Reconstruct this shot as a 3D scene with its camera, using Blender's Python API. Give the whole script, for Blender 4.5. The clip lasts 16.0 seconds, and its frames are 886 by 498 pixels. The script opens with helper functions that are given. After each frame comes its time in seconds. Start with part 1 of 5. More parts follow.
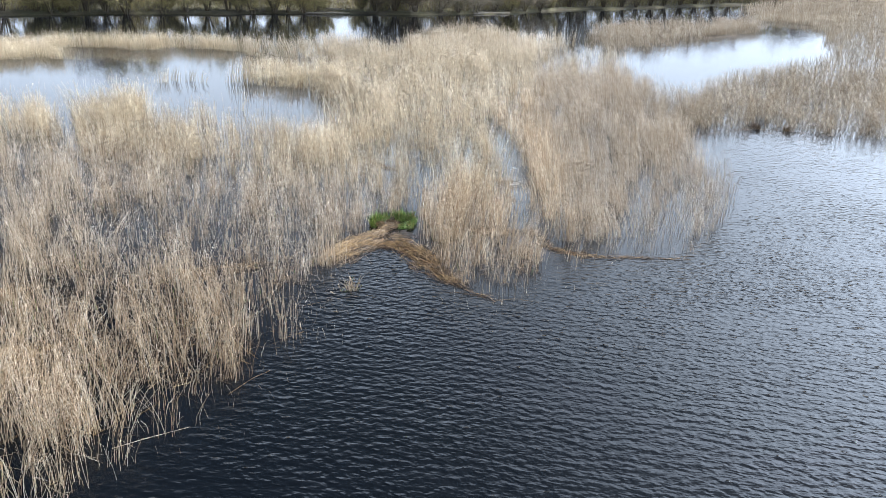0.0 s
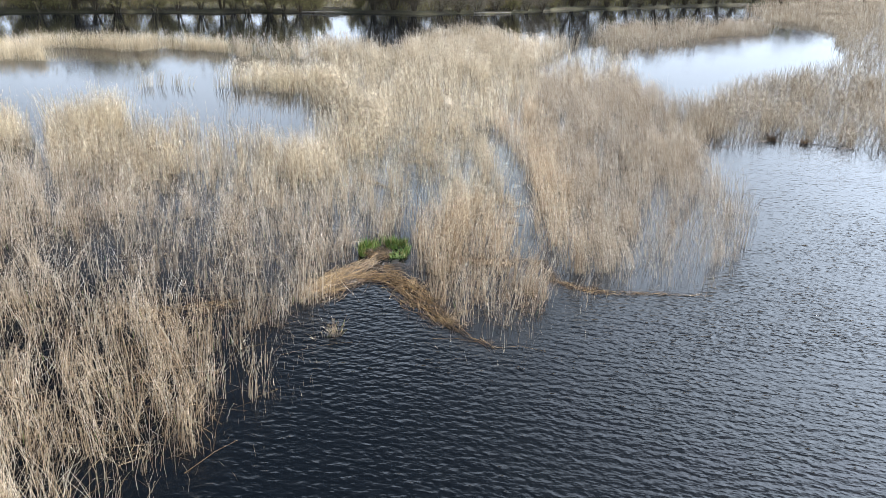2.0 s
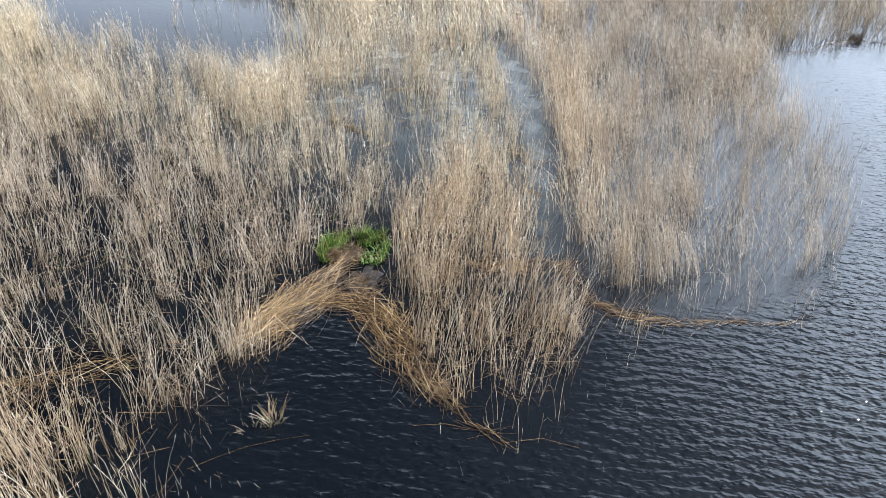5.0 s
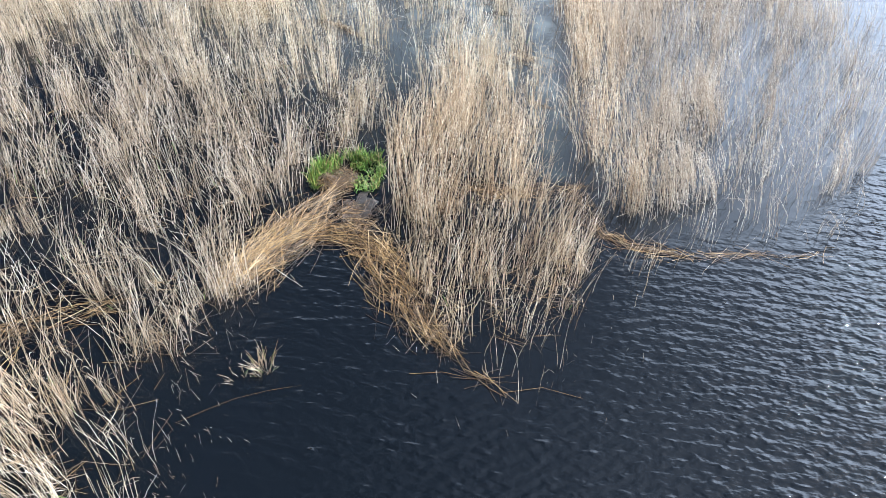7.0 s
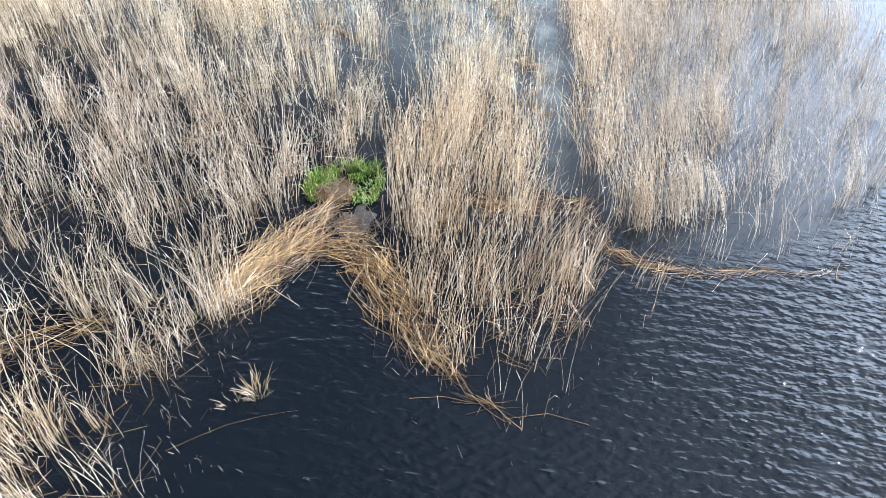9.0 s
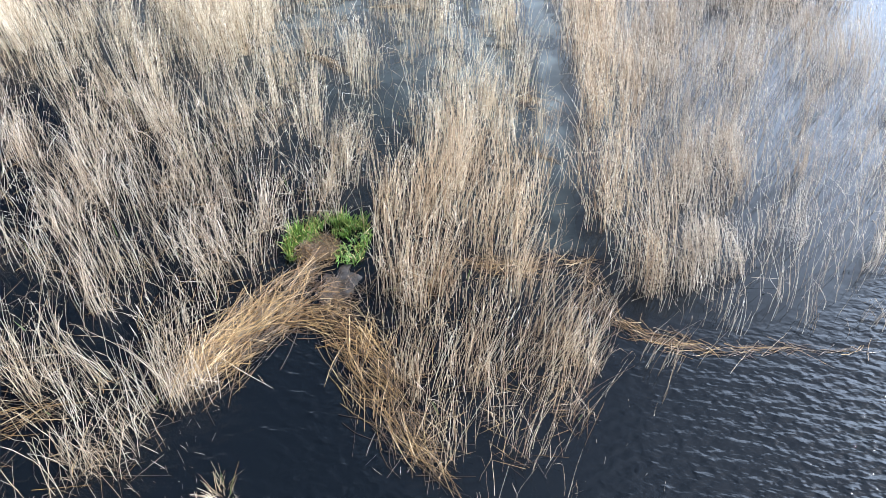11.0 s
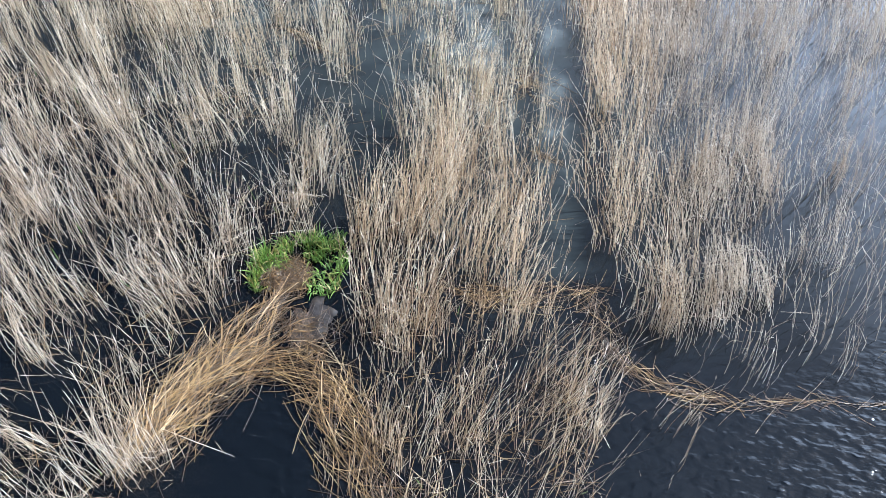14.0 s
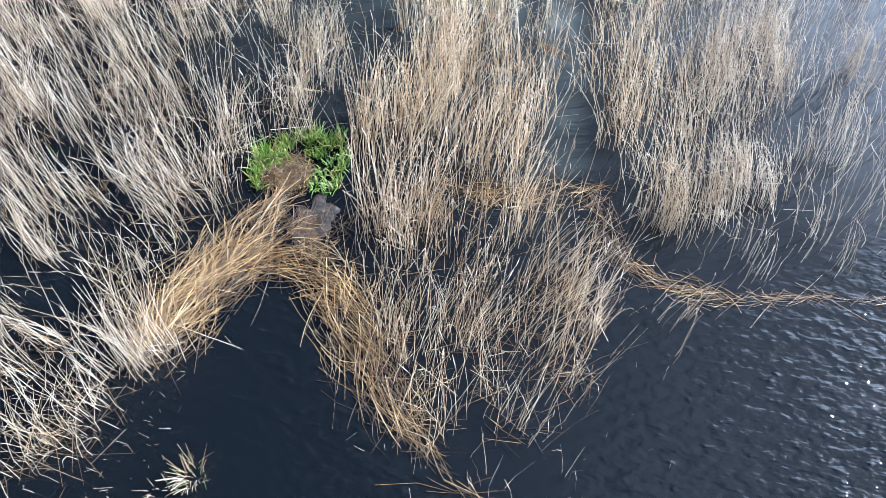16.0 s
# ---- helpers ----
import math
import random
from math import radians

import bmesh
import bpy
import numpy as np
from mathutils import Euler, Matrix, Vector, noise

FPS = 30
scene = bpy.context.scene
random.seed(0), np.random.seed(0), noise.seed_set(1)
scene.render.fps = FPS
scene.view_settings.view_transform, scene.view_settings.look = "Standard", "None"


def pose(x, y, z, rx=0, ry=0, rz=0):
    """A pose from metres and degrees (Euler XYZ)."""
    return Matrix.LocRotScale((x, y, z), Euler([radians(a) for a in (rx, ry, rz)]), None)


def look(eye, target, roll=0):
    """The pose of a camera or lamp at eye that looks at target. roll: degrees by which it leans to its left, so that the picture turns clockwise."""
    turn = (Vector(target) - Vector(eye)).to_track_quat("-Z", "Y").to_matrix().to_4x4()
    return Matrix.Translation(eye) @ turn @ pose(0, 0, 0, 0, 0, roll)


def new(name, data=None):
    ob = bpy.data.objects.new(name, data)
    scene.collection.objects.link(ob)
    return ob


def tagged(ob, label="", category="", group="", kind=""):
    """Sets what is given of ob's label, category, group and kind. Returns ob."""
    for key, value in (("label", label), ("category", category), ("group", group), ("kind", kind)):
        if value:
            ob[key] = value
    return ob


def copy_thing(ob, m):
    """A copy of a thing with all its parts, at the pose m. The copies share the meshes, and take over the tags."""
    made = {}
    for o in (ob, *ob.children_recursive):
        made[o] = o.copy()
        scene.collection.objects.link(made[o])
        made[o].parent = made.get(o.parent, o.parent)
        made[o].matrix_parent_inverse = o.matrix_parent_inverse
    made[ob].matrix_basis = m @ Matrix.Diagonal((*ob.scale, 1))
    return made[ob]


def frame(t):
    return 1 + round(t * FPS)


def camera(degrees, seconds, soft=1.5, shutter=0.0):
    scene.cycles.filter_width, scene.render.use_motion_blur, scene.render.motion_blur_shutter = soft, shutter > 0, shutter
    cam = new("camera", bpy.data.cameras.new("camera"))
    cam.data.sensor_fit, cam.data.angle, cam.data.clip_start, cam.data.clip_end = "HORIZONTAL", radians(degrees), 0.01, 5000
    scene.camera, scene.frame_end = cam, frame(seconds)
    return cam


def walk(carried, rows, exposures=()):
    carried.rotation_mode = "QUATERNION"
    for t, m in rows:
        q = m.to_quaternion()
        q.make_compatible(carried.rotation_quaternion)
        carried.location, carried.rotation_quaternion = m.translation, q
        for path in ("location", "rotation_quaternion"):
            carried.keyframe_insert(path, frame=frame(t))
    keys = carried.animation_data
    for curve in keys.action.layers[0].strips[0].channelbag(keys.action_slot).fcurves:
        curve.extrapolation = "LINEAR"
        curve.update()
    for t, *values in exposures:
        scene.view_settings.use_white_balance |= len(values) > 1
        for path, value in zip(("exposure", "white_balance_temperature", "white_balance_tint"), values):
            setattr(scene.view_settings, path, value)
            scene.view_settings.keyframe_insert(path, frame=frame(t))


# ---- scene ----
cam = camera(65.7, 16.0, soft=0.68)
PATH = [
    (0, (3.015, -23.997, 9.819), (2.916, -22.17, 9.011), 2.2),
    (0.5, (2.997, -23.716, 9.825), (2.899, -21.89, 9.017), 2.4),
    (1, (3.018, -23.162, 9.871), (2.919, -21.337, 9.06), 2.3),
    (1.5, (3.025, -22.425, 9.942), (2.925, -20.6, 9.129), 2.3),
    (2, (2.949, -21.369, 9.948), (2.852, -19.545, 9.133), 2.5),
    (2.5, (2.856, -20.253, 9.919), (2.763, -18.427, 9.107), 2.5),
    (3, (2.792, -18.942, 9.929), (2.702, -17.132, 9.082), 2.6),
    (3.5, (2.675, -17.625, 9.945), (2.594, -15.852, 9.022), 2.9),
    (3.7, (2.651, -17.07, 9.956), (2.574, -15.314, 9.001), 3.0),
    (5.8, (3.081, -12.638, 10.328), (2.96, -11.091, 9.066), 0.4),
    (6, (3.068, -12.489, 10.347), (2.951, -10.964, 9.057), 0.5),
    (6.5, (3.048, -12.354, 10.364), (2.936, -10.884, 9.012), 0.6),
    (7, (3.054, -12.309, 10.426), (2.943, -10.902, 9.01), 0.5),
    (7.5, (3.052, -12.297, 10.427), (2.942, -10.895, 9.005), 0.5),
    (8, (3.034, -12.22, 10.409), (2.923, -10.819, 8.987), 0.5),
    (8.5, (2.968, -12.033, 10.387), (2.862, -10.629, 8.966), 0.6),
    (9, (2.943, -11.701, 10.342), (2.838, -10.297, 8.921), 0.8),
    (9.2, (2.93, -11.546, 10.354), (2.828, -10.145, 8.93), 0.9),
    (11.3, (2.997, -9.404, 10.395), (2.889, -8.009, 8.967), 1.1),
    (11.5, (3.022, -9.177, 10.37), (2.91, -7.779, 8.944), 0.8),
    (12, (2.97, -8.531, 10.357), (2.861, -7.133, 8.931), 1.0),
    (12.5, (2.965, -7.912, 10.37), (2.856, -6.517, 8.941), 1.0),
    (13, (2.944, -7.363, 10.35), (2.839, -5.986, 8.903), 1.1),
    (13.5, (2.956, -7.195, 10.333), (2.858, -5.88, 8.829), 1.1),
    (14, (2.961, -7.136, 10.305), (2.872, -5.892, 8.742), 1.2),
    (14.5, (2.953, -7.147, 10.287), (2.87, -5.969, 8.673), 1.3),
    (15, (2.935, -7.156, 10.28), (2.859, -6.055, 8.612), 1.3),
    (15.5, (2.91, -7.165, 10.265), (2.843, -6.136, 8.552), 1.5),
    (16, (2.912, -7.116, 10.287), (2.847, -6.118, 8.555), 1.5),
]
# the clip brightens as the camera tilts down to the dark water
EXPOSURES = [(0.0, 1.27, 6030, 12), (2.0, 1.26, 6150, 12), (3.5, 1.15, 6200, 12.5), (6.0, 1.62, 5870, 12), (7.0, 1.89, 5790, 12.5), (7.5, 1.98, 5790, 12.5), (9.0, 2.05, 5780, 12.5), (11.5, 1.77, 5680, 13), (13.0, 1.67, 5600, 12.5), (14.5, 1.72, 5470, 13), (16.0, 1.99, 5450, 13)]
walk(cam, [(t, look(eye, target, roll)) for t, eye, target, roll in PATH], EXPOSURES)

def ramp(nodes, stops):
    r = nodes.new("ShaderNodeValToRGB")
    els = r.color_ramp.elements
    while len(els) < len(stops):
        els.new(0.5)
    for e, (p, c) in zip(els, stops):
        e.position, e.color = p, (*c, 1)
    return r


# ---------------------------------------------------------------- light
SKY, CLOUD = 0.028, 74.5
SUN_AZ, SUN_EL = 68.0, 43.0          # degrees from +y towards +x, and above the horizon
world = bpy.data.worlds.new("sky")
scene.world = world
world.use_nodes = True
wn, wl = world.node_tree.nodes, world.node_tree.links
wn.clear()
w_out = wn.new("ShaderNodeOutputWorld")
w_bg = wn.new("ShaderNodeBackground")
sky = wn.new("ShaderNodeTexSky")
sky.sky_type = "NISHITA"
sky.sun_disc = False
sky.sun_elevation = radians(SUN_EL)
sky.sun_rotation = radians(SUN_AZ)
sky.dust_density = 2.0
w_co = wn.new("ShaderNodeTexCoord")
# broken cloud on a high flat layer: the direction is carried to a plane overhead
w_sep = wn.new("ShaderNodeSeparateXYZ")
w_up = wn.new("ShaderNodeMath")
w_up.operation = "MAXIMUM"
w_up.inputs[1].default_value = 0.0
w_add = wn.new("ShaderNodeMath")
w_add.operation = "ADD"
w_add.inputs[1].default_value = 0.10
w_div = wn.new("ShaderNodeVectorMath")
w_div.operation = "DIVIDE"
w_com = wn.new("ShaderNodeCombineXYZ")
w_noise = wn.new("ShaderNodeTexNoise")
w_noise.inputs["Scale"].default_value = 0.75
w_noise.inputs["Detail"].default_value = 6.0
w_noise.inputs["Distortion"].default_value = 0.3
w_ramp = ramp(wn, [(0.50, (0, 0, 0)), (0.80, (0.11, 0.11, 0.11))])
w_haze = wn.new("ShaderNodeMapRange")          # the layer closes towards the horizon
w_haze.inputs["From Min"].default_value = 0.25
w_haze.inputs["From Max"].default_value = 0.52
w_haze.inputs["To Min"].default_value = 0.80
w_haze.inputs["To Max"].default_value = 0.0
w_max = wn.new("ShaderNodeMath")
w_max.operation = "MAXIMUM"
w_mix = wn.new("ShaderNodeMixRGB")
# cloud glows more the nearer it stands to the sun
w_dot = wn.new("ShaderNodeVectorMath")
w_dot.operation = "DOT_PRODUCT"
w_dot.inputs[1].default_value = (math.sin(radians(SUN_AZ)) * math.cos(radians(SUN_EL)), math.cos(radians(SUN_AZ)) * math.cos(radians(SUN_EL)), math.sin(radians(SUN_EL)))
w_glow = wn.new("ShaderNodeMapRange")
w_glow.inputs["From Min"].default_value = 0.60
w_glow.inputs["From Max"].default_value = 0.88
w_glow.inputs["To Min"].default_value = 0.5
w_glow.inputs["To Max"].default_value = 1.35
w_col = wn.new("ShaderNodeMixRGB")
w_col.blend_type = "MULTIPLY"
w_col.inputs["Fac"].default_value = 1.0
w_col.inputs["Color1"].default_value = (CLOUD * 0.86, CLOUD * 0.97, CLOUD * 1.09, 1)
wl.new(w_co.outputs["Generated"], w_dot.inputs[0])
wl.new(w_dot.outputs["Value"], w_glow.inputs["Value"])
wl.new(w_glow.outputs[0], w_col.inputs["Color2"])
wl.new(w_col.outputs["Color"], w_mix.inputs["Color2"])
w_bg.inputs["Strength"].default_value = SKY
wl.new(w_co.outputs["Generated"], w_sep.inputs[0])
wl.new(w_sep.outputs["Z"], w_up.inputs[0])
wl.new(w_up.outputs[0], w_add.inputs[0])
for k in ("X", "Y", "Z"):
    wl.new(w_add.outputs[0], w_com.inputs[k])
wl.new(w_co.outputs["Generated"], w_div.inputs[0])
wl.new(w_com.outputs[0], w_div.inputs[1])
wl.new(w_div.outputs[0], w_noise.inputs["Vector"])
wl.new(w_noise.outputs["Fac"], w_ramp.inputs["Fac"])
# and reaches higher on the sun's side
w_side = wn.new("ShaderNodeVectorMath")
w_side.operation = "DOT_PRODUCT"
w_side.inputs[1].default_value = (-0.40 * math.sin(radians(SUN_AZ)), -0.40 * math.cos(radians(SUN_AZ)), 1.0)
wl.new(w_co.outputs["Generated"], w_side.inputs[0])
wl.new(w_side.outputs["Value"], w_haze.inputs["Value"])
wl.new(w_ramp.outputs["Color"], w_max.inputs[0])
wl.new(w_haze.outputs[0], w_max.inputs[1])
w_aur = wn.new("ShaderNodeMapRange")          # thin cloud round the sun
w_aur.inputs["From Min"].default_value = 0.60
w_aur.inputs["From Max"].default_value = 1.0
w_aur.inputs["To Min"].default_value = 0.0
w_aur.inputs["To Max"].default_value = 0.135
w_max2 = wn.new("ShaderNodeMath")
w_max2.operation = "ADD"
w_max2.use_clamp = True
wl.new(w_dot.outputs["Value"], w_aur.inputs["Value"])
wl.new(w_max.outputs[0], w_max2.inputs[0])
wl.new(w_aur.outputs[0], w_max2.inputs[1])
wl.new(w_max2.outputs[0], w_mix.inputs["Fac"])
wl.new(sky.outputs["Color"], w_mix.inputs["Color1"])
wl.new(w_mix.outputs["Color"], w_bg.inputs["Color"])
wl.new(w_bg.outputs["Background"], w_out.inputs["Surface"])

sun_data = bpy.data.lights.new("sun", "SUN")
sun_data.energy = 5.0
sun_data.angle = radians(0.53)
sun_data.color = (1.0, 0.965, 0.91)
sun = new("sun", sun_data)
sun.rotation_euler = Euler((radians(90 - SUN_EL), 0, radians(180 - SUN_AZ)))


# ---------------------------------------------------------------- materials
def material(name):
    m = bpy.data.materials.new(name)
    m.use_nodes = True
    return m, m.node_tree.nodes, m.node_tree.links, m.node_tree.nodes["Principled BSDF"]


def stalk_material(name, stops, rough=0.38, per_object=False, glow=0.10, grain=9.0, tufts=1.0):
    """Dry stalks: a tone for each stalk, with blotches along it, and a little light passing through."""
    m, n, l, b = material(name)
    if per_object:
        rnd = n.new("ShaderNodeObjectInfo").outputs["Random"]
    else:
        rnd = n.new("ShaderNodeNewGeometry").outputs["Random Per Island"]
    r = ramp(n, stops)
    l.new(rnd, r.inputs["Fac"])
    geo = n.new("ShaderNodeNewGeometry")
    tx = n.new("ShaderNodeTexNoise")
    tx.inputs["Scale"].default_value = grain
    tx.inputs["Detail"].default_value = 3.0
    l.new(geo.outputs["Position"], tx.inputs["Vector"])
    sh = ramp(n, [(0.3, (0.72, 0.66, 0.58)), (0.55, (1, 1, 1)), (0.8, (1.12, 1.1, 1.06))])
    l.new(tx.outputs["Fac"], sh.inputs["Fac"])
    mul = n.new("ShaderNodeMixRGB")
    mul.blend_type = "MULTIPLY"
    mul.inputs["Fac"].default_value = 1.0
    l.new(r.outputs["Color"], mul.inputs["Color1"])
    l.new(sh.outputs["Color"], mul.inputs["Color2"])
    # a slow change of tone over the bed, from tuft to tuft
    flat = n.new("ShaderNodeVectorMath")
    flat.operation = "MULTIPLY"
    flat.inputs[1].default_value = (1, 1, 0.15)
    l.new(geo.outputs["Position"], flat.inputs[0])
    slow = n.new("ShaderNodeTexNoise")
    slow.inputs["Scale"].default_value = 1.5
    slow.inputs["Detail"].default_value = 2.5
    l.new(flat.outputs[0], slow.inputs["Vector"])
    tuft_tone = ramp(n, [(0.34, (0.79, 0.72, 0.62)), (0.5, (0.99, 0.97, 0.94)), (0.66, (1.13, 1.14, 1.15))])
    l.new(slow.outputs["Fac"], tuft_tone.inputs["Fac"])
    mul2 = n.new("ShaderNodeMixRGB")
    mul2.blend_type = "MULTIPLY"
    mul2.inputs["Fac"].default_value = tufts
    l.new(mul.outputs["Color"], mul2.inputs["Color1"])
    l.new(tuft_tone.outputs["Color"], mul2.inputs["Color2"])
    mul = mul2
    l.new(mul.outputs["Color"], b.inputs["Base Color"])
    b.inputs["Roughness"].default_value = rough
    b.inputs["Specular IOR Level"].default_value = 0.6
    tr = n.new("ShaderNodeBsdfTranslucent")
    l.new(mul.outputs["Color"], tr.inputs["Color"])
    mix = n.new("ShaderNodeMixShader")
    mix.inputs["Fac"].default_value = glow
    l.new(b.outputs["BSDF"], mix.inputs[1])
    l.new(tr.outputs["BSDF"], mix.inputs[2])
    l.new(mix.outputs["Shader"], n["Material Output"].inputs["Surface"])
    return m


REED = stalk_material("dry_reed", [(0.0, (0.179, 0.12, 0.0728)), (0.2, (0.412, 0.324, 0.225)), (0.5, (0.628, 0.533, 0.405)), (0.85, (0.755, 0.68, 0.565)), (1.0, (0.848, 0.79, 0.70))])
REED_GOLD = stalk_material("golden_reed", [(0.0, (0.205, 0.124, 0.0651)), (0.22, (0.454, 0.335, 0.209)), (0.55, (0.648, 0.52, 0.363)), (0.85, (0.767, 0.664, 0.502)), (1.0, (0.86, 0.809, 0.67))])
REED_RIGHT = stalk_material("weathered_reed", [(0.0, (0.22, 0.160, 0.110)), (0.3, (0.41, 0.345, 0.262)), (0.7, (0.555, 0.485, 0.385)), (1.0, (0.68, 0.625, 0.535))], rough=0.5)
REED_CREAM = stalk_material("cream_reed", [(0.0, (0.26, 0.184, 0.107)), (0.2, (0.499, 0.403, 0.272)), (0.5, (0.676, 0.581, 0.417)), (0.85, (0.79, 0.714, 0.558)), (1.0, (0.86, 0.826, 0.698))])
REED_MID = stalk_material("tan_far_reed", [(0.0, (0.46, 0.385, 0.275)), (0.4, (0.62, 0.545, 0.415)), (1.0, (0.77, 0.70, 0.57))], grain=2.0)
REED_FAR = stalk_material("far_reed", [(0.0, (0.54, 0.45, 0.30)), (0.4, (0.71, 0.63, 0.46)), (1.0, (0.84, 0.77, 0.62))], grain=2.0)
REED_BROWN = stalk_material("brown_far_reed", [(0.0, (0.27, 0.215, 0.15)), (0.4, (0.41, 0.35, 0.265)), (1.0, (0.56, 0.50, 0.40))], grain=2.0)
STRAW = stalk_material("fallen_straw", [(0.0, (0.020, 0.012, 0.006)), (0.4, (0.088, 0.048, 0.018)), (0.7, (0.255, 0.156, 0.056)), (0.9, (0.46, 0.315, 0.135)), (1.0, (0.70, 0.56, 0.36))], rough=0.45)
STRAW_ONE = stalk_material("fallen_straw_piece", [(0.0, (0.11, 0.062, 0.024)), (0.4, (0.26, 0.162, 0.06)), (0.8, (0.45, 0.315, 0.135)), (1.0, (0.68, 0.54, 0.34))], rough=0.45, per_object=True)
WET = stalk_material("wet_straw", [(0.0, (0.030, 0.020, 0.012)), (0.6, (0.085, 0.053, 0.027)), (1.0, (0.22, 0.145, 0.07))], rough=0.3, glow=0.05)
PLUME = stalk_material("reed_plume", [(0.0, (0.38, 0.31, 0.24)), (1.0, (0.66, 0.60, 0.52))], rough=0.8, glow=0.35)
IRIS = stalk_material("iris_leaf", [(0.0, (0.07, 0.16, 0.022)), (0.4, (0.14, 0.27, 0.038)), (0.78, (0.24, 0.37, 0.07)), (0.90, (0.42, 0.40, 0.14)), (1.0, (0.46, 0.36, 0.19))], rough=0.4, per_object=True, glow=0.35)
SPROUT = stalk_material("green_shoot", [(0.0, (0.08, 0.17, 0.03)), (1.0, (0.22, 0.30, 0.08))], rough=0.5, glow=0.3)
TWIG = stalk_material("twig", [(0.0, (0.12, 0.105, 0.045)), (0.5, (0.25, 0.225, 0.095)), (1.0, (0.40, 0.36, 0.16))], rough=0.8, glow=0.0, grain=3.0)
TWIG_GREY = stalk_material("grey_twig", [(0.0, (0.12, 0.105, 0.08)), (0.5, (0.22, 0.20, 0.15)), (1.0, (0.38, 0.35, 0.28))], rough=0.8, glow=0.0, grain=3.0)
BARK = stalk_material("bark", [(0.0, (0.06, 0.05, 0.035)), (1.0, (0.12, 0.10, 0.07))], rough=0.9, glow=0.0, grain=6.0)
DEADWOOD = stalk_material("bleached_wood", [(0.0, (0.20, 0.18, 0.15)), (1.0, (0.32, 0.29, 0.25))], rough=0.8, glow=0.0, grain=5.0)


def water_material():
    m, n, l, b = material("pond_water")
    silt = n.new("ShaderNodeAttribute")
    silt.attribute_name = "silt"
    tone = ramp(n, [(0.0, (0.0024, 0.0034, 0.0046)), (0.5, (0.020, 0.025, 0.025)), (1.0, (0.100, 0.116, 0.112))])
    blot = n.new("ShaderNodeTexNoise")
    blot.inputs["Scale"].default_value = 0.9
    blot.inputs["Detail"].default_value = 2.5
    blot.inputs["Roughness"].default_value = 0.65
    l.new(n.new("ShaderNodeNewGeometry").outputs["Position"], blot.inputs["Vector"])
    patch = n.new("ShaderNodeMapRange")
    patch.inputs["From Min"].default_value = 0.36
    patch.inputs["From Max"].default_value = 0.66
    patch.inputs["To Min"].default_value = 0.5
    patch.inputs["To Max"].default_value = 1.0
    l.new(blot.outputs["Fac"], patch.inputs["Value"])
    amount = n.new("ShaderNodeMath")
    amount.operation = "MULTIPLY"
    l.new(silt.outputs["Fac"], amount.inputs[0])
    l.new(patch.outputs[0], amount.inputs[1])
    l.new(amount.outputs[0], tone.inputs["Fac"])
    l.new(tone.outputs["Color"], b.inputs["Base Color"])
    b.inputs["Roughness"].default_value = 0.028
    b.inputs["IOR"].default_value = 1.333
    geo = n.new("ShaderNodeNewGeometry")

    def waves(scale, turn, detail, rough=0.5, distort=0.0):
        mp = n.new("ShaderNodeMapping")
        mp.inputs["Rotation"].default_value = (0, 0, radians(turn))
        mp.inputs["Scale"].default_value = (scale[0], scale[1], 1)
        tx = n.new("ShaderNodeTexNoise")
        tx.inputs["Scale"].default_value = 1.0
        tx.inputs["Detail"].default_value = detail
        tx.inputs["Roughness"].default_value = rough
        tx.inputs["Distortion"].default_value = distort
        l.new(geo.outputs["Position"], mp.inputs["Vector"])
        l.new(mp.outputs["Vector"], tx.inputs["Vector"])
        return tx.outputs["Fac"]

    def math_node(op, a, c):
        k = n.new("ShaderNodeMath")
        k.operation = op
        for i, v in enumerate((a, c)):
            if isinstance(v, (int, float)):
                k.inputs[i].default_value = v
            else:
                l.new(v, k.inputs[i])
        return k.outputs[0]

    def swell(length, turn, distort, seed):
        mp = n.new("ShaderNodeMapping")
        mp.inputs["Rotation"].default_value = (0, 0, radians(turn))
        mp.inputs["Location"].default_value = (seed, seed * 1.7, 0)
        tx = n.new("ShaderNodeTexWave")
        tx.wave_type = "BANDS"
        tx.bands_direction = "Y"
        tx.wave_profile = "SIN"
        tx.inputs["Scale"].default_value = 0.314 / length
        tx.inputs["Distortion"].default_value = distort
        tx.inputs["Detail"].default_value = 2.0
        tx.inputs["Detail Scale"].default_value = 0.9
        tx.inputs["Detail Roughness"].default_value = 0.55
        l.new(geo.outputs["Position"], mp.inputs["Vector"])
        l.new(mp.outputs["Vector"], tx.inputs["Vector"])
        return tx.outputs["Fac"]

    short_w = waves((4.4, 8.5), 16, 1.6, 0.45, 0.2)
    h = math_node("ADD", math_node("MULTIPLY", swell(0.33, 4, 5.5, 0.0), 0.0060), math_node("MULTIPLY", swell(0.24, -26, 6.0, 3.0), 0.0046))
    h = math_node("ADD", h, math_node("MULTIPLY", short_w, 0.026))
    h = math_node("ADD", h, math_node("MULTIPLY", waves((1.0, 2.0), -8, 2.0), 0.022))
    # scattered steep wavelets that catch the sun
    h = math_node("ADD", h, math_node("MULTIPLY", math_node("POWER", waves((4.0, 9.0), 12, 1.0), 6.0), 0.050))
    # single peaked wavelets far apart
    mp = n.new("ShaderNodeMapping")
    mp.inputs["Scale"].default_value = (1.0, 1.7, 1)
    peak = n.new("ShaderNodeTexVoronoi")
    peak.inputs["Scale"].default_value = 1.5
    l.new(geo.outputs["Position"], mp.inputs["Vector"])
    l.new(mp.outputs["Vector"], peak.inputs["Vector"])
    dome = n.new("ShaderNodeMapRange")
    dome.interpolation_type = "SMOOTHSTEP"
